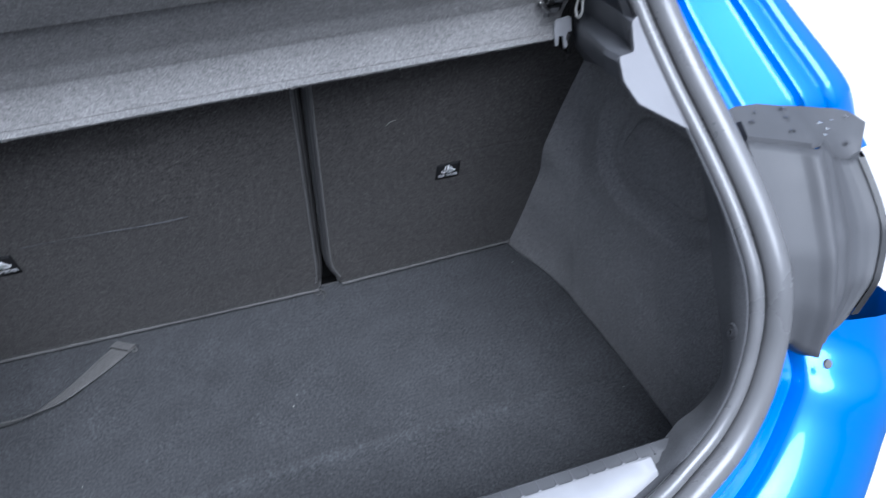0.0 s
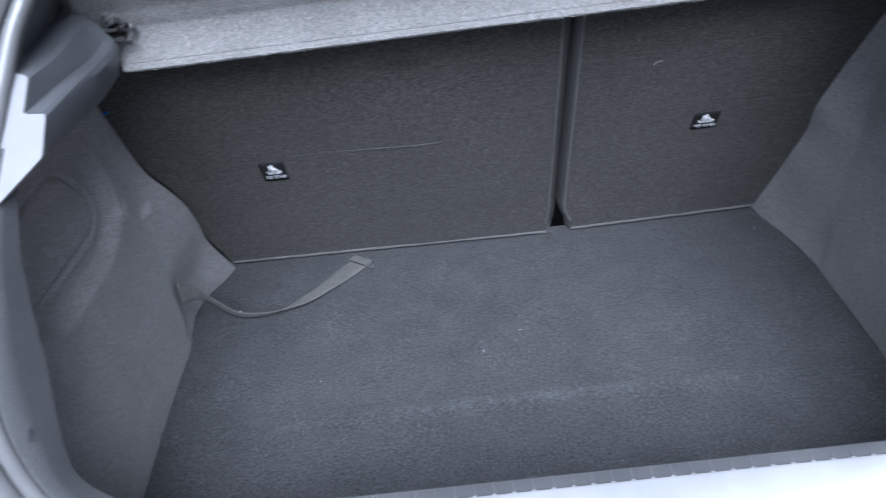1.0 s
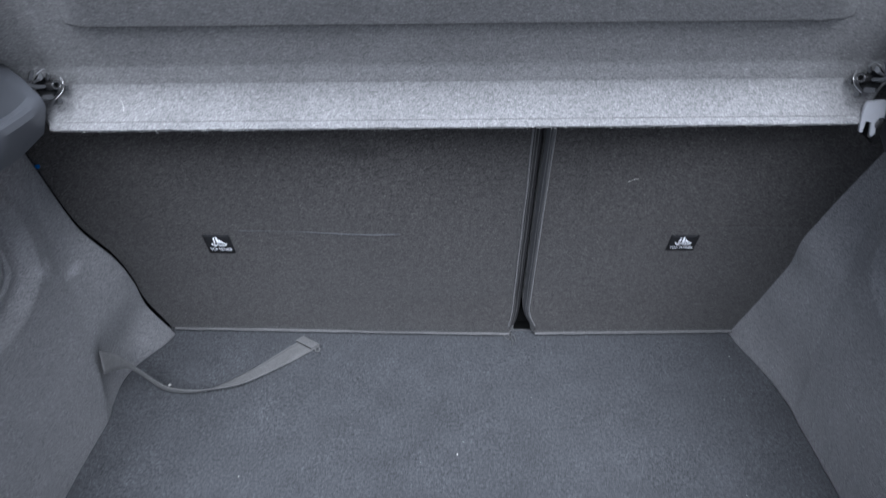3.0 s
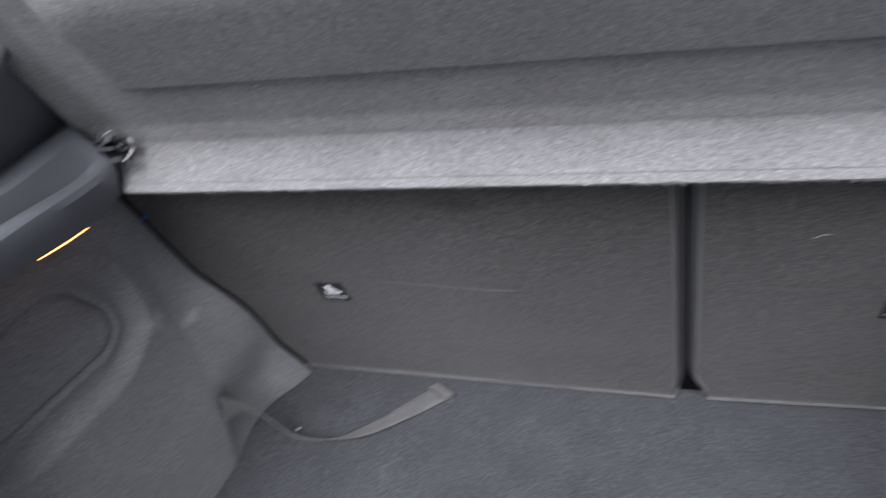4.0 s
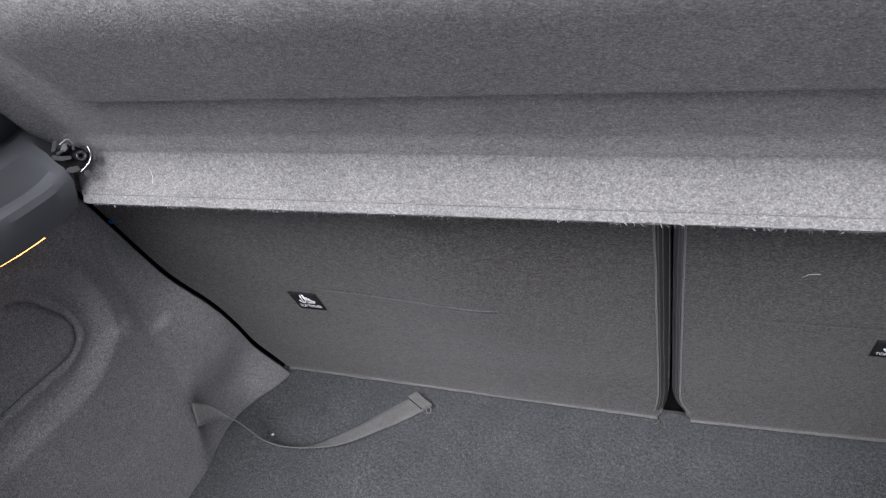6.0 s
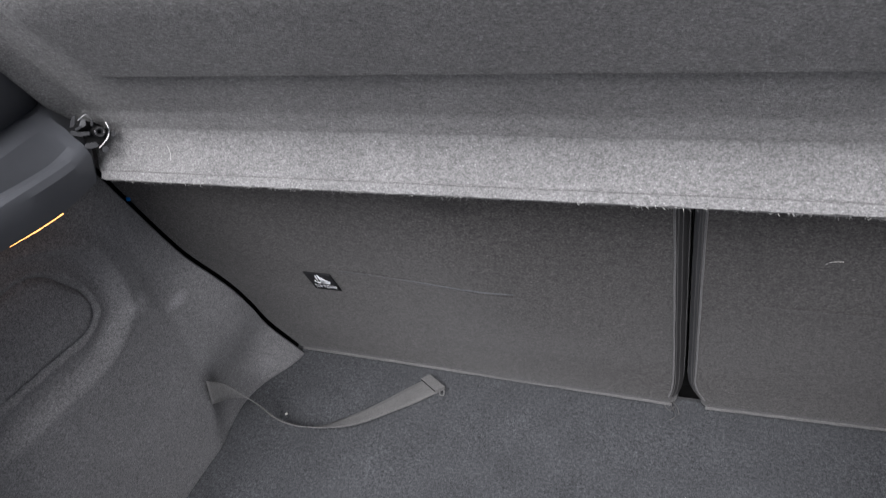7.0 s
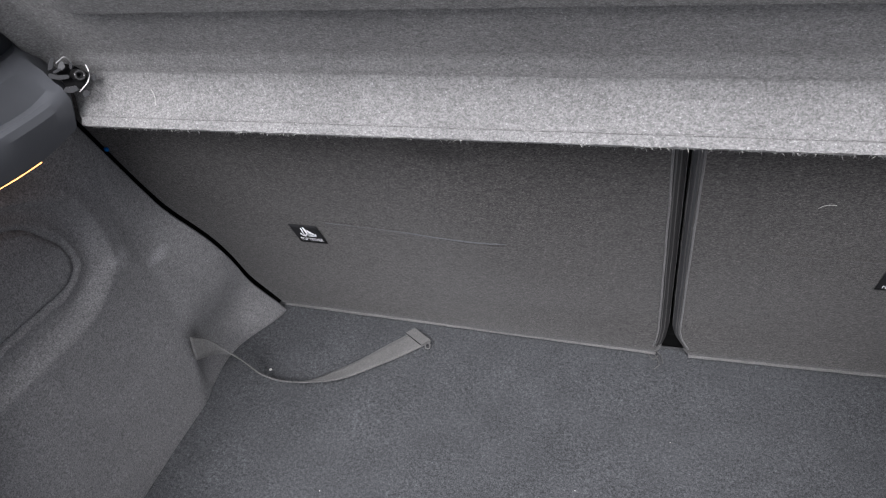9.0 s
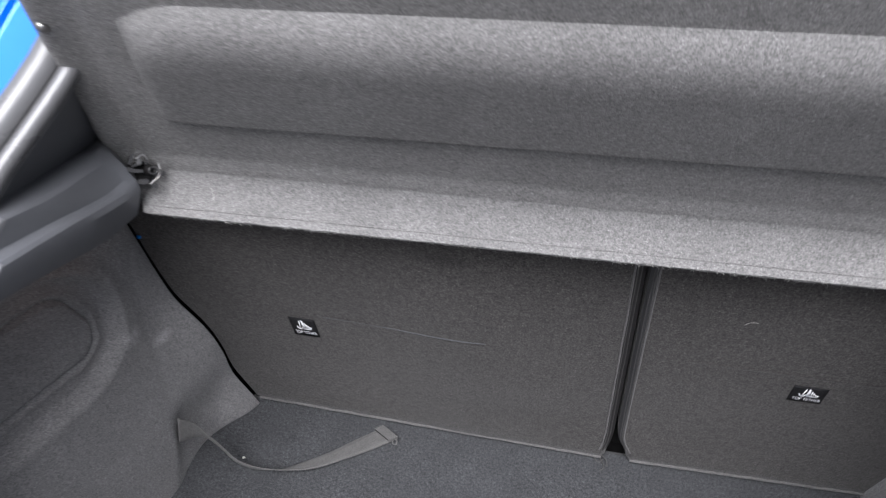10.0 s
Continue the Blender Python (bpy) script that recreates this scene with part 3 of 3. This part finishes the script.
    bm = tube(curve_through([base + Vector(v) for v in ((s * -.002, -.016, .010), (s * -.003, -.010, -.004), (s * -.003, -.008, -.014))], 6), .0026, 8)
    part("hook_pin", bm, STEEL, trim)
    # dark block that stands for the shade inside the slot
    part("slot", block(min(s * .462, s * .468), max(s * .462, s * .468), .548, .575, .525, .555, .001), VOID, trim)
    return trim


pillar_trim(1)
pillar_trim(-1)

# amber lamp lens glimpsed in the slit under the trim
slit = thing("indicator_lens", "amber indicator lens glowing with daylight in the slit under the trim", "indicator lens", (-.47, .45, .53))
a, b = Vector((-.4632, .432, .5444)), Vector((-.4650, .502, .5302))
ray = Vector((-.70, .54, -.467))
p0, p1 = a + ray * .050, b + ray * .050
mid = (p0 + p1) / 2
down = Vector((0, 0, -1))
part("lens", slab([p0 + down * .0006, mid + down * .0002, p1 + down * .0008, mid + down * .0018], (-.004, .001, 0)), AMBER, slit)


# ---- seat backs ----
def outer_x(z, slack=.0045):
    return table([0, .25, .32, .47, .62], [.497, .513, .541, .543, .545], z) - slack


def flare(x, z):
    """How far the foot of a seat back stands out beside the gap."""
    return table([-.5, .11, .14, .5], [0, .011, .009, 0], x) * (1 - step(0, .14, z))


def puffed(x, z):
    """The padding of the wide seat back swells a little in its middle."""
    return -.018 * math.exp(-((x + .10) / .12) ** 2) * math.sin(math.pi * min(1, z / .62)) ** .8 - flare(x, z)


def seat_part(name, x0, x1, label, r0, r1, fold):
    """A seat back between the edges x0(z) and x1(z)."""
    seat = thing(name, label, "seat back", ((x0(0) + x1(0)) / 2, .8, 0), "rear seat backs")
    rows = []
    levels = [.002 + .64 * i / 65 for i in range(66)] + [fold[2] + .0011 * (i - 6.5) for i in range(14)]
    for z in sorted(levels):
        a, b, y = x0(z), x1(z), seat_y(z)
        roll = .008 * (1 - step(0, .012, z)) ** 2
        prof = [(a + r0 * (1 - math.cos(k / 8 * math.pi / 2)), y + roll - flare(a, z) + r0 * (1 - math.sin(k / 8 * math.pi / 2))) for k in range(9)]
        for k in range(1, 40):
            u = k / 40
            x = lerp(a + r0, b - r1, u)
            puff = puffed(x, z)
            ridge = .0007 * math.exp(-((z - fold[2]) / .0024) ** 2) * step(fold[0] - .02, fold[0] + .02, x) * (1 - step(fold[1] - .01, fold[1] + .01, x))
            prof.append((x, y + roll + puff - ridge + .0012 * noise.noise((x * 9, z * 9, 1.0))))
        prof += [(b - r1 * (1 - math.sin(k / 8 * math.pi / 2)), y + roll - flare(b, z) + r1 * (1 - math.cos(k / 8 * math.pi / 2))) for k in range(9)]
        prof += [(b, y + .09), (a, y + .09)]
        rows.append([(px, py, z) for px, py in prof])
    part("backrest_panel", loft(rows, closed_loop=True, caps=True), SEATBACK, seat)
    xa, xb = x0(.0) + .006, x1(.0) - .006
    pipe = [(lerp(xa, xb, k / 60), seat_y(.01) - flare(lerp(xa, xb, k / 60), .01) - .0012, .0100 + .0012 * noise.noise((k * .33, 3, 1))) for k in range(61)]
    if fold[3]:
        crease = [(lerp(fold[0], fold[1], k / 30), lerp(fold[2] - .003, fold[2] + .0065, k / 30)) for k in range(31)]
        part("fold_line", tube([(x, seat_y(z) + puffed(x, z) - .0003, z) for x, z in crease], lambda t: .0004 + .0006 * t * step(0, .06, 1 - t), 6), EDGING, seat, "pale crease in the carpet")
    part("bottom_piping", tube(pipe, .0024, 8), PIPING, seat)
    return seat


def gap_left(z):
    return table([0, .012, .03, .055, .085, .3, .5, .62], [.1080, .1085, .1100, .1140, .1158, .1130, .1100, .1085], z)


def gap_right(z):
    return table([0, .012, .03, .05, .065, .085, .3, .5, .62], [.1415, .1405, .1375, .1290, .1235, .1200, .1162, .1136, .1125], z)


left_seat = seat_part("rear_seat_back", lambda z: -.0058 - side_x(seat_y(z) - .004, min(z, .545), -1), gap_left, "wide charcoal carpet-backed rear seat back with a tether label", .003, .012, (-.315, -.077, .300, 1))
right_seat = seat_part("rear_seat_back", gap_right, lambda z: outer_x(z, -.014), "narrow charcoal carpet-backed rear seat back with a tether label", .012, .004, (.19, .50, .312, 0))
def zip_place(edge, off, z, lift):
    """A place on the rounded side of a seat back, off metres from its edge."""
    d = abs(off)
    dep = .012 * (1 - math.sqrt(max(0.0, 1 - (1 - d / .012) ** 2))) if d < .012 else 0.0
    return Vector((edge(z) + off, seat_y(z) - flare(edge(z), z) + dep - lift, z))


for seat, edge, side, wide in ((left_seat, gap_left, -1, .0132), (right_seat, gap_right, 1, .0104)):
    zs = [.035 + .57 * k / 60 for k in range(61)]
    rows = [[zip_place(edge, side * o, z, .0009) for o in (.0006, .002, .004, .0065, .009, wide * .88, wide * .97)] for z in zs]
    # the left tape takes the shaded colour, the right one the lit colour
    part("zip_tape", loft(rows), SHADETAPE if side < 0 else LITTAPE, seat, "zip tape coloured darker for its shaded side" if side < 0 else "zip tape coloured paler for its lit side")
    for o, r, material in ((wide * .45, .0006, ZIP), (wide * .78, .0008, ZIP), (wide, .0013, PIPING)):
        line = [zip_place(edge, side * (o + .0006 * noise.noise((z * 14, o * 900, side))), z, .0012) for z in zs]
        part("zip_line" if material is ZIP else "side_piping", tube(line, r, 6), material, seat)
# near-black sheet added as the shade seen between the seat backs
tagged(part("wall_gap", block(.100, .150, .83, .84, 0, .6), VOID), "near-black sheet for the shade between the seat backs", "gap", kind="structure")


def seat_point(x, z, lift=0.0):
    """A place on the puffed rear face of a seat back."""
    return Vector((x, seat_y(z) + puffed(x, z) - lift, z))


def tether_label(seat, x0, x1, z0, z1):
    """A woven label with a picture of a child seat and an anchor above two words."""
    def at(u, v, lift):
        return seat_point(lerp(x0, x1, u), lerp(z0, z1, v), lift)

    rows = [[at(u / 6, v / 6, .0016) for u in range(7)] for v in range(7)]
    tab = part("tether_label", loft(rows), LABELBLACK, seat, "black woven label with white print", thick=.001)

    def mark(name, pts):
        bm = bmesh.new()
        bm.faces.new([bm.verts.new(at(u, v, .0026)) for u, v in pts])
        part(name, bm, LABELWHITE, tab, thick=.0004)

    def stroke(name, pts, w=.03):
        bm = bmesh.new()
        for (ua, va), (ub, vb) in zip(pts, pts[1:]):
            k = math.hypot(ub - ua, vb - va)
            du, dv = -(vb - va) / k * w / 2, (ub - ua) / k * w / 2
            bm.faces.new([bm.verts.new(at(u, v, .0026)) for u, v in ((ua + du, va + dv), (ua - du, va - dv), (ub - du, vb - dv), (ub + du, vb + dv))])
        part(name, bm, LABELWHITE, tab, thick=.0004)

    stroke("anchor", [(.24, .54), (.27, .44), (.34, .38), (.41, .42), (.44, .50)], .045)
    stroke("anchor_shank", [(.34, .38), (.39, .84)], .035)
    mark("seat_symbol", [(.47, .38), (.45, .60), (.47, .90), (.51, .88), (.55, .60), (.56, .38)])
    for u, top in ((.58, .76), (.645, .68), (.71, .60)):
        mark("seat_fold", [(u, .44), (u - .01, top), (u + .025, top - .03), (u + .045, .44)])
    stroke("seat_base", [(.50, .40), (.76, .42), (.80, .54)], .05)
    txt = bpy.data.curves.new("words", "FONT")
    txt.body, txt.align_x, txt.size = "TOP TETHER", "CENTER", 1.0
    tmp = bpy.data.objects.new("words", txt)
    scene.collection.objects.link(tmp)
    bpy.context.view_layer.update()
    me = bpy.data.meshes.new_from_object(tmp.evaluated_get(bpy.context.evaluated_depsgraph_get()))
    bpy.data.objects.remove(tmp)
    xs = [v.co.x for v in me.vertices]
    w = max(xs) - min(xs)
    bm = bmesh.new()
    bm.from_mesh(me)
    bpy.data.meshes.remove(me)
    for v in bm.verts:
        v.co = at(.52 + v.co.x / w * .84, .12 + v.co.y * .24, .0026)
    part("words", bm, LABELWHITE, tab, "white words TOP TETHER")


tether_label(left_seat, -.371, -.332, .244, .288)
tether_label(right_seat, .3195, .3605, .2555, .2915)


# ---- parcel shelf, raised ----
SHELF_LEN = .42


def shelf_point(x, r, lift=0.0):
    """r metres up the shelf from its pivot crease; lift towards the boot."""
    d = Vector((0, -.546, .838))
    n = Vector((0, -.838, -.546))
    rise = .010 * (x + .45) / .9
    return Vector((x, .587, .579 + rise)) + d * r + n * lift


def shelf_half(r):
    """Half the shelf's width."""
    return .504 - .275 * r


def shelf_bulge(x, r):
    """The padded field of the shelf."""
    corner = .035 * max(0.0, (abs(x) - .28) / .09) ** 2
    u = min(1.0, max(0.0, (r - .206 + corner) / .058))
    w = min(1.0, max(0.0, (abs(x) - .350 + .22 * (r - .1)) / .034))
    f = (.30 * step(.0, .006, r - .101) + .70 * min(1.0, max(0.0, (r - .106) / .145))) * math.sqrt(1 - u ** 2.2)
    groove = .007 * math.exp(-((r - .0980) / .0030) ** 2) * (1 - step(.345, .385, abs(x)))
    edge = shelf_half(r) - abs(x)
    roll = .005 * math.exp(-((edge - .013) / .011) ** 2) - .005 * (1 - step(.0, .007, edge)) - .0035 * math.exp(-((edge - .042) / .010) ** 2)
    return .006 * (1 - step(.0, .034, r)) + .025 * f * math.sqrt(1 - w ** 2.2) - groove + roll * step(.008, .03, r)


shelf = thing("parcel_shelf", "grey felt parcel shelf swung up with its underside showing", "parcel shelf", (0, .574, .58))
FLANGE = [(.5620, .5365), (.5535, .5340), (.5505, .5375), (.5530, .5414), (.5562, .5436), (.5574, .5420), (.5605, .5452), (.5650, .5490), (.5692, .5530), (.5726, .5572), (.5753, .5616), (.5774, .5662), (.5787, .5704), (.5794, .5745)]
rows = []
for i in range(-3, 204):
    side = 2 * min(200, max(0, i)) / 200 - 1
    over = max(0, -i, i - 200)
    turn = Vector((math.copysign((0, .004, .007, .008)[over], side), (0, .0015, .007, .020)[over], 0))
    row = []
    for k, (y, z) in enumerate(FLANGE):
        x = side * (.443 + .0028 * max(0, k - 3)) - .005 * (1 - k / 14)
        fray = .0012 * noise.noise((x * 55, k * 2.0, 0)) + .0008 * noise.noise((x * 160, k, 4)) if k < 4 else 0.0
        row.append(Vector((x, y, z + .012 * (x + .45) / .9 * (1 - .15 * k / 13) + fray)) + turn)
    for k in range(230):
        r = .004 + (SHELF_LEN + .012) * k / 229
        half = shelf_half(r) - .034 * (1 - step(.002, .016, r))
        row.append(shelf_point(half * side, r, shelf_bulge(half * side, r)) + turn)
    rows.append(row)
part("board", loft(rows), FELT, shelf, "grey felt board with a turned-down frayed front edge", thick=.004, side=1)

def fibres(name, places, length, radius, seed, parent, material, kind="stuff"):
    rng = random.Random(seed)
    bm = bmesh.new()
    for q in places:
        v = Vector((rng.uniform(-1, 1), rng.uniform(-.7, .1), rng.uniform(-.8, .2))).normalized() * length * rng.uniform(.5, 1.3)
        w = Vector((rng.uniform(-1, 1), rng.uniform(-1, 1), rng.uniform(-1, 1))) * length * .4
        tube([q, q + v * .5 + w * .5, q + v], lambda t: radius * (1 - .5 * t), 3, bm)
    return tagged(part(name, bm, material, parent), kind=kind)


rng = random.Random(3)
places = []
for i in range(420):
    x = rng.uniform(-.44, .43)
    places.append(Vector((x, .551, .5375 + .012 * (x + .45) / .9 + rng.uniform(-.002, .001))))
for off in (.0055, .0095):
    hem = [(lerp(-.436, .428, k / 120), .5505 + off * .83, .5375 + off * .57 + .012 * (lerp(-.436, .428, k / 120) + .45) / .9 * .97 + .0006 + .0005 * noise.noise((k * .3, off * 900, 0))) for k in range(121)]
    part("hem_stitch", tube(hem, .0007, 5), FELT, shelf)
fibres("edge_fibres", places, .0032, .00022, 4, shelf, FELT)
fibres("pale_fibres", places[::5], .0026, .0002, 9, shelf, LINT)
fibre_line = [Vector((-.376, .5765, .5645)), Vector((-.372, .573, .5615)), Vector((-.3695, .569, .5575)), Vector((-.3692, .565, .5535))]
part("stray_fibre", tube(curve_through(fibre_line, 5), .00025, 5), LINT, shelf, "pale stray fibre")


def hinge_catch(s):
    """The metal pivot at a shelf corner: bracket, barrel, spring wire and lugs."""
    c = Vector((-.442, .558, .590 + (.010 if s > 0 else 0)))
    v = Vector((.694, -.609, .382)).normalized()
    e1 = Vector((.90, .40, -.16))
    e1 = (e1 - v * e1.dot(v)).normalized()
    e2 = v.cross(e1).normalized()

    def at(x, y, lift=0.0):
        q = c + (e1 * (x + 5) + e2 * (y - 2)) * .00055 + v * lift
        return Vector((q.x * -s, q.y, q.z))

    def plate(name, pts, lift, thick, material, parent, label=""):
        bm = slab([at(x, y, lift) for x, y in pts], at(0, 0, thick) - at(0, 0, 0))
        bmesh.ops.bevel(bm, geom=bm.edges[:], offset=.0006, segments=2, affect="EDGES")
        return part(name, bm, material, parent, label)

    def wire(name, pts, radius, base):
        part(name, tube(curve_through([at(*p) for p in pts], 6), radius, 7), STEEL if name == "spring_wire" else BLACKSTEEL, base)

    base = plate("catch_plate", [(-24, 4), (-12, 20), (8, 14), (24, 2), (22, -10), (12, -24), (-8, -24), (-16, -10)], -.013, .004, VOID, shelf, "black pivot mounting")
    rim = [at(12 + 7 * math.cos(w), -1 + 7 * math.sin(w), .006) for w in (2 * math.pi * k / 20 for k in range(20))]
    part("barrel_rim", tube(rim, .0013, 8, closed=True), BLACKSTEEL, base)
    barrel = [[at(x + 8.5 * f * math.cos(w), y + 8.5 * f * math.sin(w), h) for w in (2 * math.pi * k / 20 for k in range(20))] for x, y, f, h in ((6, 0, 1.1, -.010), (9, 0, 1.05, -.002), (12, -1, 1.0, .005), (12, -1, .62, .0055), (11, -1, .6, -.004))]
    part("barrel", loft(barrel, closed_loop=True, caps=True), BLACKSTEEL, base)
    # near-black plate as the shade down in the barrel
    plate("barrel_floor", [(8, -4), (14, -4), (14, 2), (8, 2)], -.0035, .001, VOID, base)
    wire("spring_wire", [(23, 15, .002), (27, 1, .003), (22, -14, .004), (8, -29, .004)], .0007, base)
    wire("spring_wire", [(-20, 20, .003), (-7, 29, .004), (2, 20, .004)], .0007, base)
    plate("bracket", [(-35, 8), (-30, 26), (-22, 30), (-27, 10)], -.004, .006, BLACKSTEEL, base)
    plate("bracket", [(-28, 6), (-26, 2), (-14, 8), (-14, 14)], -.003, .006, BLACKSTEEL, base)
    plate("bracket", [(-2, 10), (2, 8), (4, 20), (0, 23)], -.003, .006, BLACKSTEEL, base)
    plate("pawl", [(-20, 10), (-14, 7), (-8, 12), (-9, 21), (-15, 22)], -.001, .004, PAWL, base, "grey metal pawl")
    plate("bracket", [(-36, -4), (-20, -8), (-4, -6), (-4, 0), (-20, 0), (-34, 4)], -.006, .007, BLACKSTEEL, base)
    plate("lug", [(-16, -28), (-4, -30), (8, -26), (4, -18), (-14, -20)], -.003, .007, BLACKSTEEL, base)
    plate("lug", [(12, -36), (20, -38), (24, -32), (20, -26), (12, -28)], -.003, .007, BLACKSTEEL, base)
    plate("lug", [(30, -12), (37, -9), (36, 0), (30, -2)], -.005, .007, BLACKSTEEL, base)


hinge_catch(1)
hinge_catch(-1)
for s in (-1, 1):
    q = shelf_point(s * .424, .238, .005)
    bm = bmesh.new()
    bmesh.ops.create_uvsphere(bm, u_segments=14, v_segments=8, radius=.0055, matrix=Matrix.Translation(q))
    part("cord_stud", bm, STEEL, shelf, "metal lifting cord stud")

# lifting cord loop hanging on the trim
cord = thing("lifting_cord", "pale braided lifting cord with a loop end", "cord", (.47, .53, .6))
loop = [(.472, .545, .665), (.466, .537, .632), (.463, .532, .610), (.462, .535, .592), (.462, .528, .584), (.463, .521, .592), (.466, .526, .612), (.473, .536, .634)]
part("loop", tube(curve_through(loop, 7), lambda t: .0017 + .0003 * math.sin(t * 300), 7), LINT, cord)


# ---- luggage strap ----
strap = thing("luggage_strap", "dark grey woven luggage strap lying twisted on the boot floor", "strap", (-.4, .66, 0))
PATHW = [((-.2525, .7635, .0045), (.0150, -.0095, 0)), ((-.285, .733, .0045), (.0150, -.0085, 0)), ((-.3185, .702, .005), (.0150, -.0050, .001)), ((-.358, .670, .007), (.0120, -.0075, .004)),
         ((-.394, .650, .010), (.0075, -.0070, .0085)), ((-.432, .640, .014), (.0060, -.0070, .0115)), ((-.468, .640, .022), (.0055, -.0070, .0125)), ((-.494, .644, .044), (.0055, -.0070, .0125)),
         ((-.510, .638, .073), (.0045, -.0060, .0135)), ((-.520, .624, .098), (.0010, .0010, .0165)), ((-.531, .604, .117), (.0, .0050, .0200))]
centre = curve_through([p for p, w in PATHW], 7)
width = curve_through([w for p, w in PATHW], 7)
part("webbing", loft([[c - w, c - w * .5, c, c + w * .5, c + w] for c, w in zip(centre, width)]), WEB, strap, thick=.0016)
c, w = centre[0], width[0]
fwd = (centre[0] - centre[3]).normalized()
part("stitched_end", slab([c - w * 1.04 - fwd * .012, c + w * 1.04 - fwd * .012, c + w * 1.04 + fwd * .004, c - w * 1.04 + fwd * .004], (0, 0, .0062)), WEB, strap, "folded and stitched strap end")
part("stitching", tube([c - w * .95 - fwd * .0125 + Vector((0, 0, .0045)), c + w * .95 - fwd * .0125 + Vector((0, 0, .0045))], .0008, 5), VOID, strap)
k = c + w * .95
part("end_loop", tube(curve_through([k + Vector(v) for v in ((-.004, .004, .001), (.004, -.004, .003), (.006, -.012, .003), (.000, -.012, .002), (-.003, -.004, .002))], 5), .0012, 6), WEB, strap)
bm = bmesh.new()
bmesh.ops.create_cone(bm, cap_ends=True, segments=4, radius1=.003, radius2=.001, depth=.002, matrix=Matrix.Translation((-.473, .666, .002)))


# ---- small things ----
part("crumb", bm, LINT)
crumb = bpy.data.objects["crumb"]
tagged(crumb, "pale crumb lying on the boot floor beside the strap", "crumb")
rng = random.Random(11)
spots = [(-.35, .423), (-.329, .418), (.125, .286), (.445, .642), (.499, .507), (.529, .383), (.017, .552)]
spots += [(rng.uniform(-.5, .5), rng.uniform(.2, .76)) for _ in range(9)]
bm = bmesh.new()
for x, y in spots:
    bmesh.ops.create_icosphere(bm, subdivisions=1, radius=rng.uniform(.0004, .0008), matrix=Matrix.Translation((x, y, .0012)) @ Matrix.Diagonal((rng.uniform(.7, 1.6), 1, .6, 1)))
tagged(part("lint", bm, LINT), "pale lint specks on the carpet", "lint", kind="stuff")
thread = thing("thread", "pale loose thread clinging to the seat back", "thread", (.238, .655, .41))
line = [seat_point(x, z, .002) for x, z in ((.231, .406), (.235, .4105), (.240, .4125), (.245, .4125))]
part("fibre", tube(curve_through(line, 5), .0002, 5), LINT, thread)
fray = thing("frayed_thread", "frayed threads at the seat back corner", "thread", (.10, .79, 0))
for j, pts in enumerate((((.095, .792, .006), (.104, .782, .004), (.108, .770, .003), (.102, .762, .002)), ((.088, .793, .005), (.094, .784, .003), (.100, .778, .004), (.106, .784, .006)), ((.100, .793, .008), (.110, .784, .006), (.113, .774, .002)))):
    part("fibre", tube(curve_through(pts, 6), .0008, 5), ZIP, fray)
for s in (-1, 1):
    px = .487 if s > 0 else .505
    plug = thing("trim_plug", "small black slotted plastic plug in the edge trim", "plug", (s * px, .160, .357), "trim plugs")
    for k in range(3):
        ring = [Vector((s * (px - .0006 * k), .160 + .0075 * math.cos(w) * (1 - .3 * k), .357 + .011 * math.sin(w) * (1 - .3 * k))) for w in (2 * math.pi * i / 18 for i in range(18))]
        part("plug_ring", tube(ring, .0014, 6, closed=True), SILLTRIM if k == 1 else EDGING, plug)
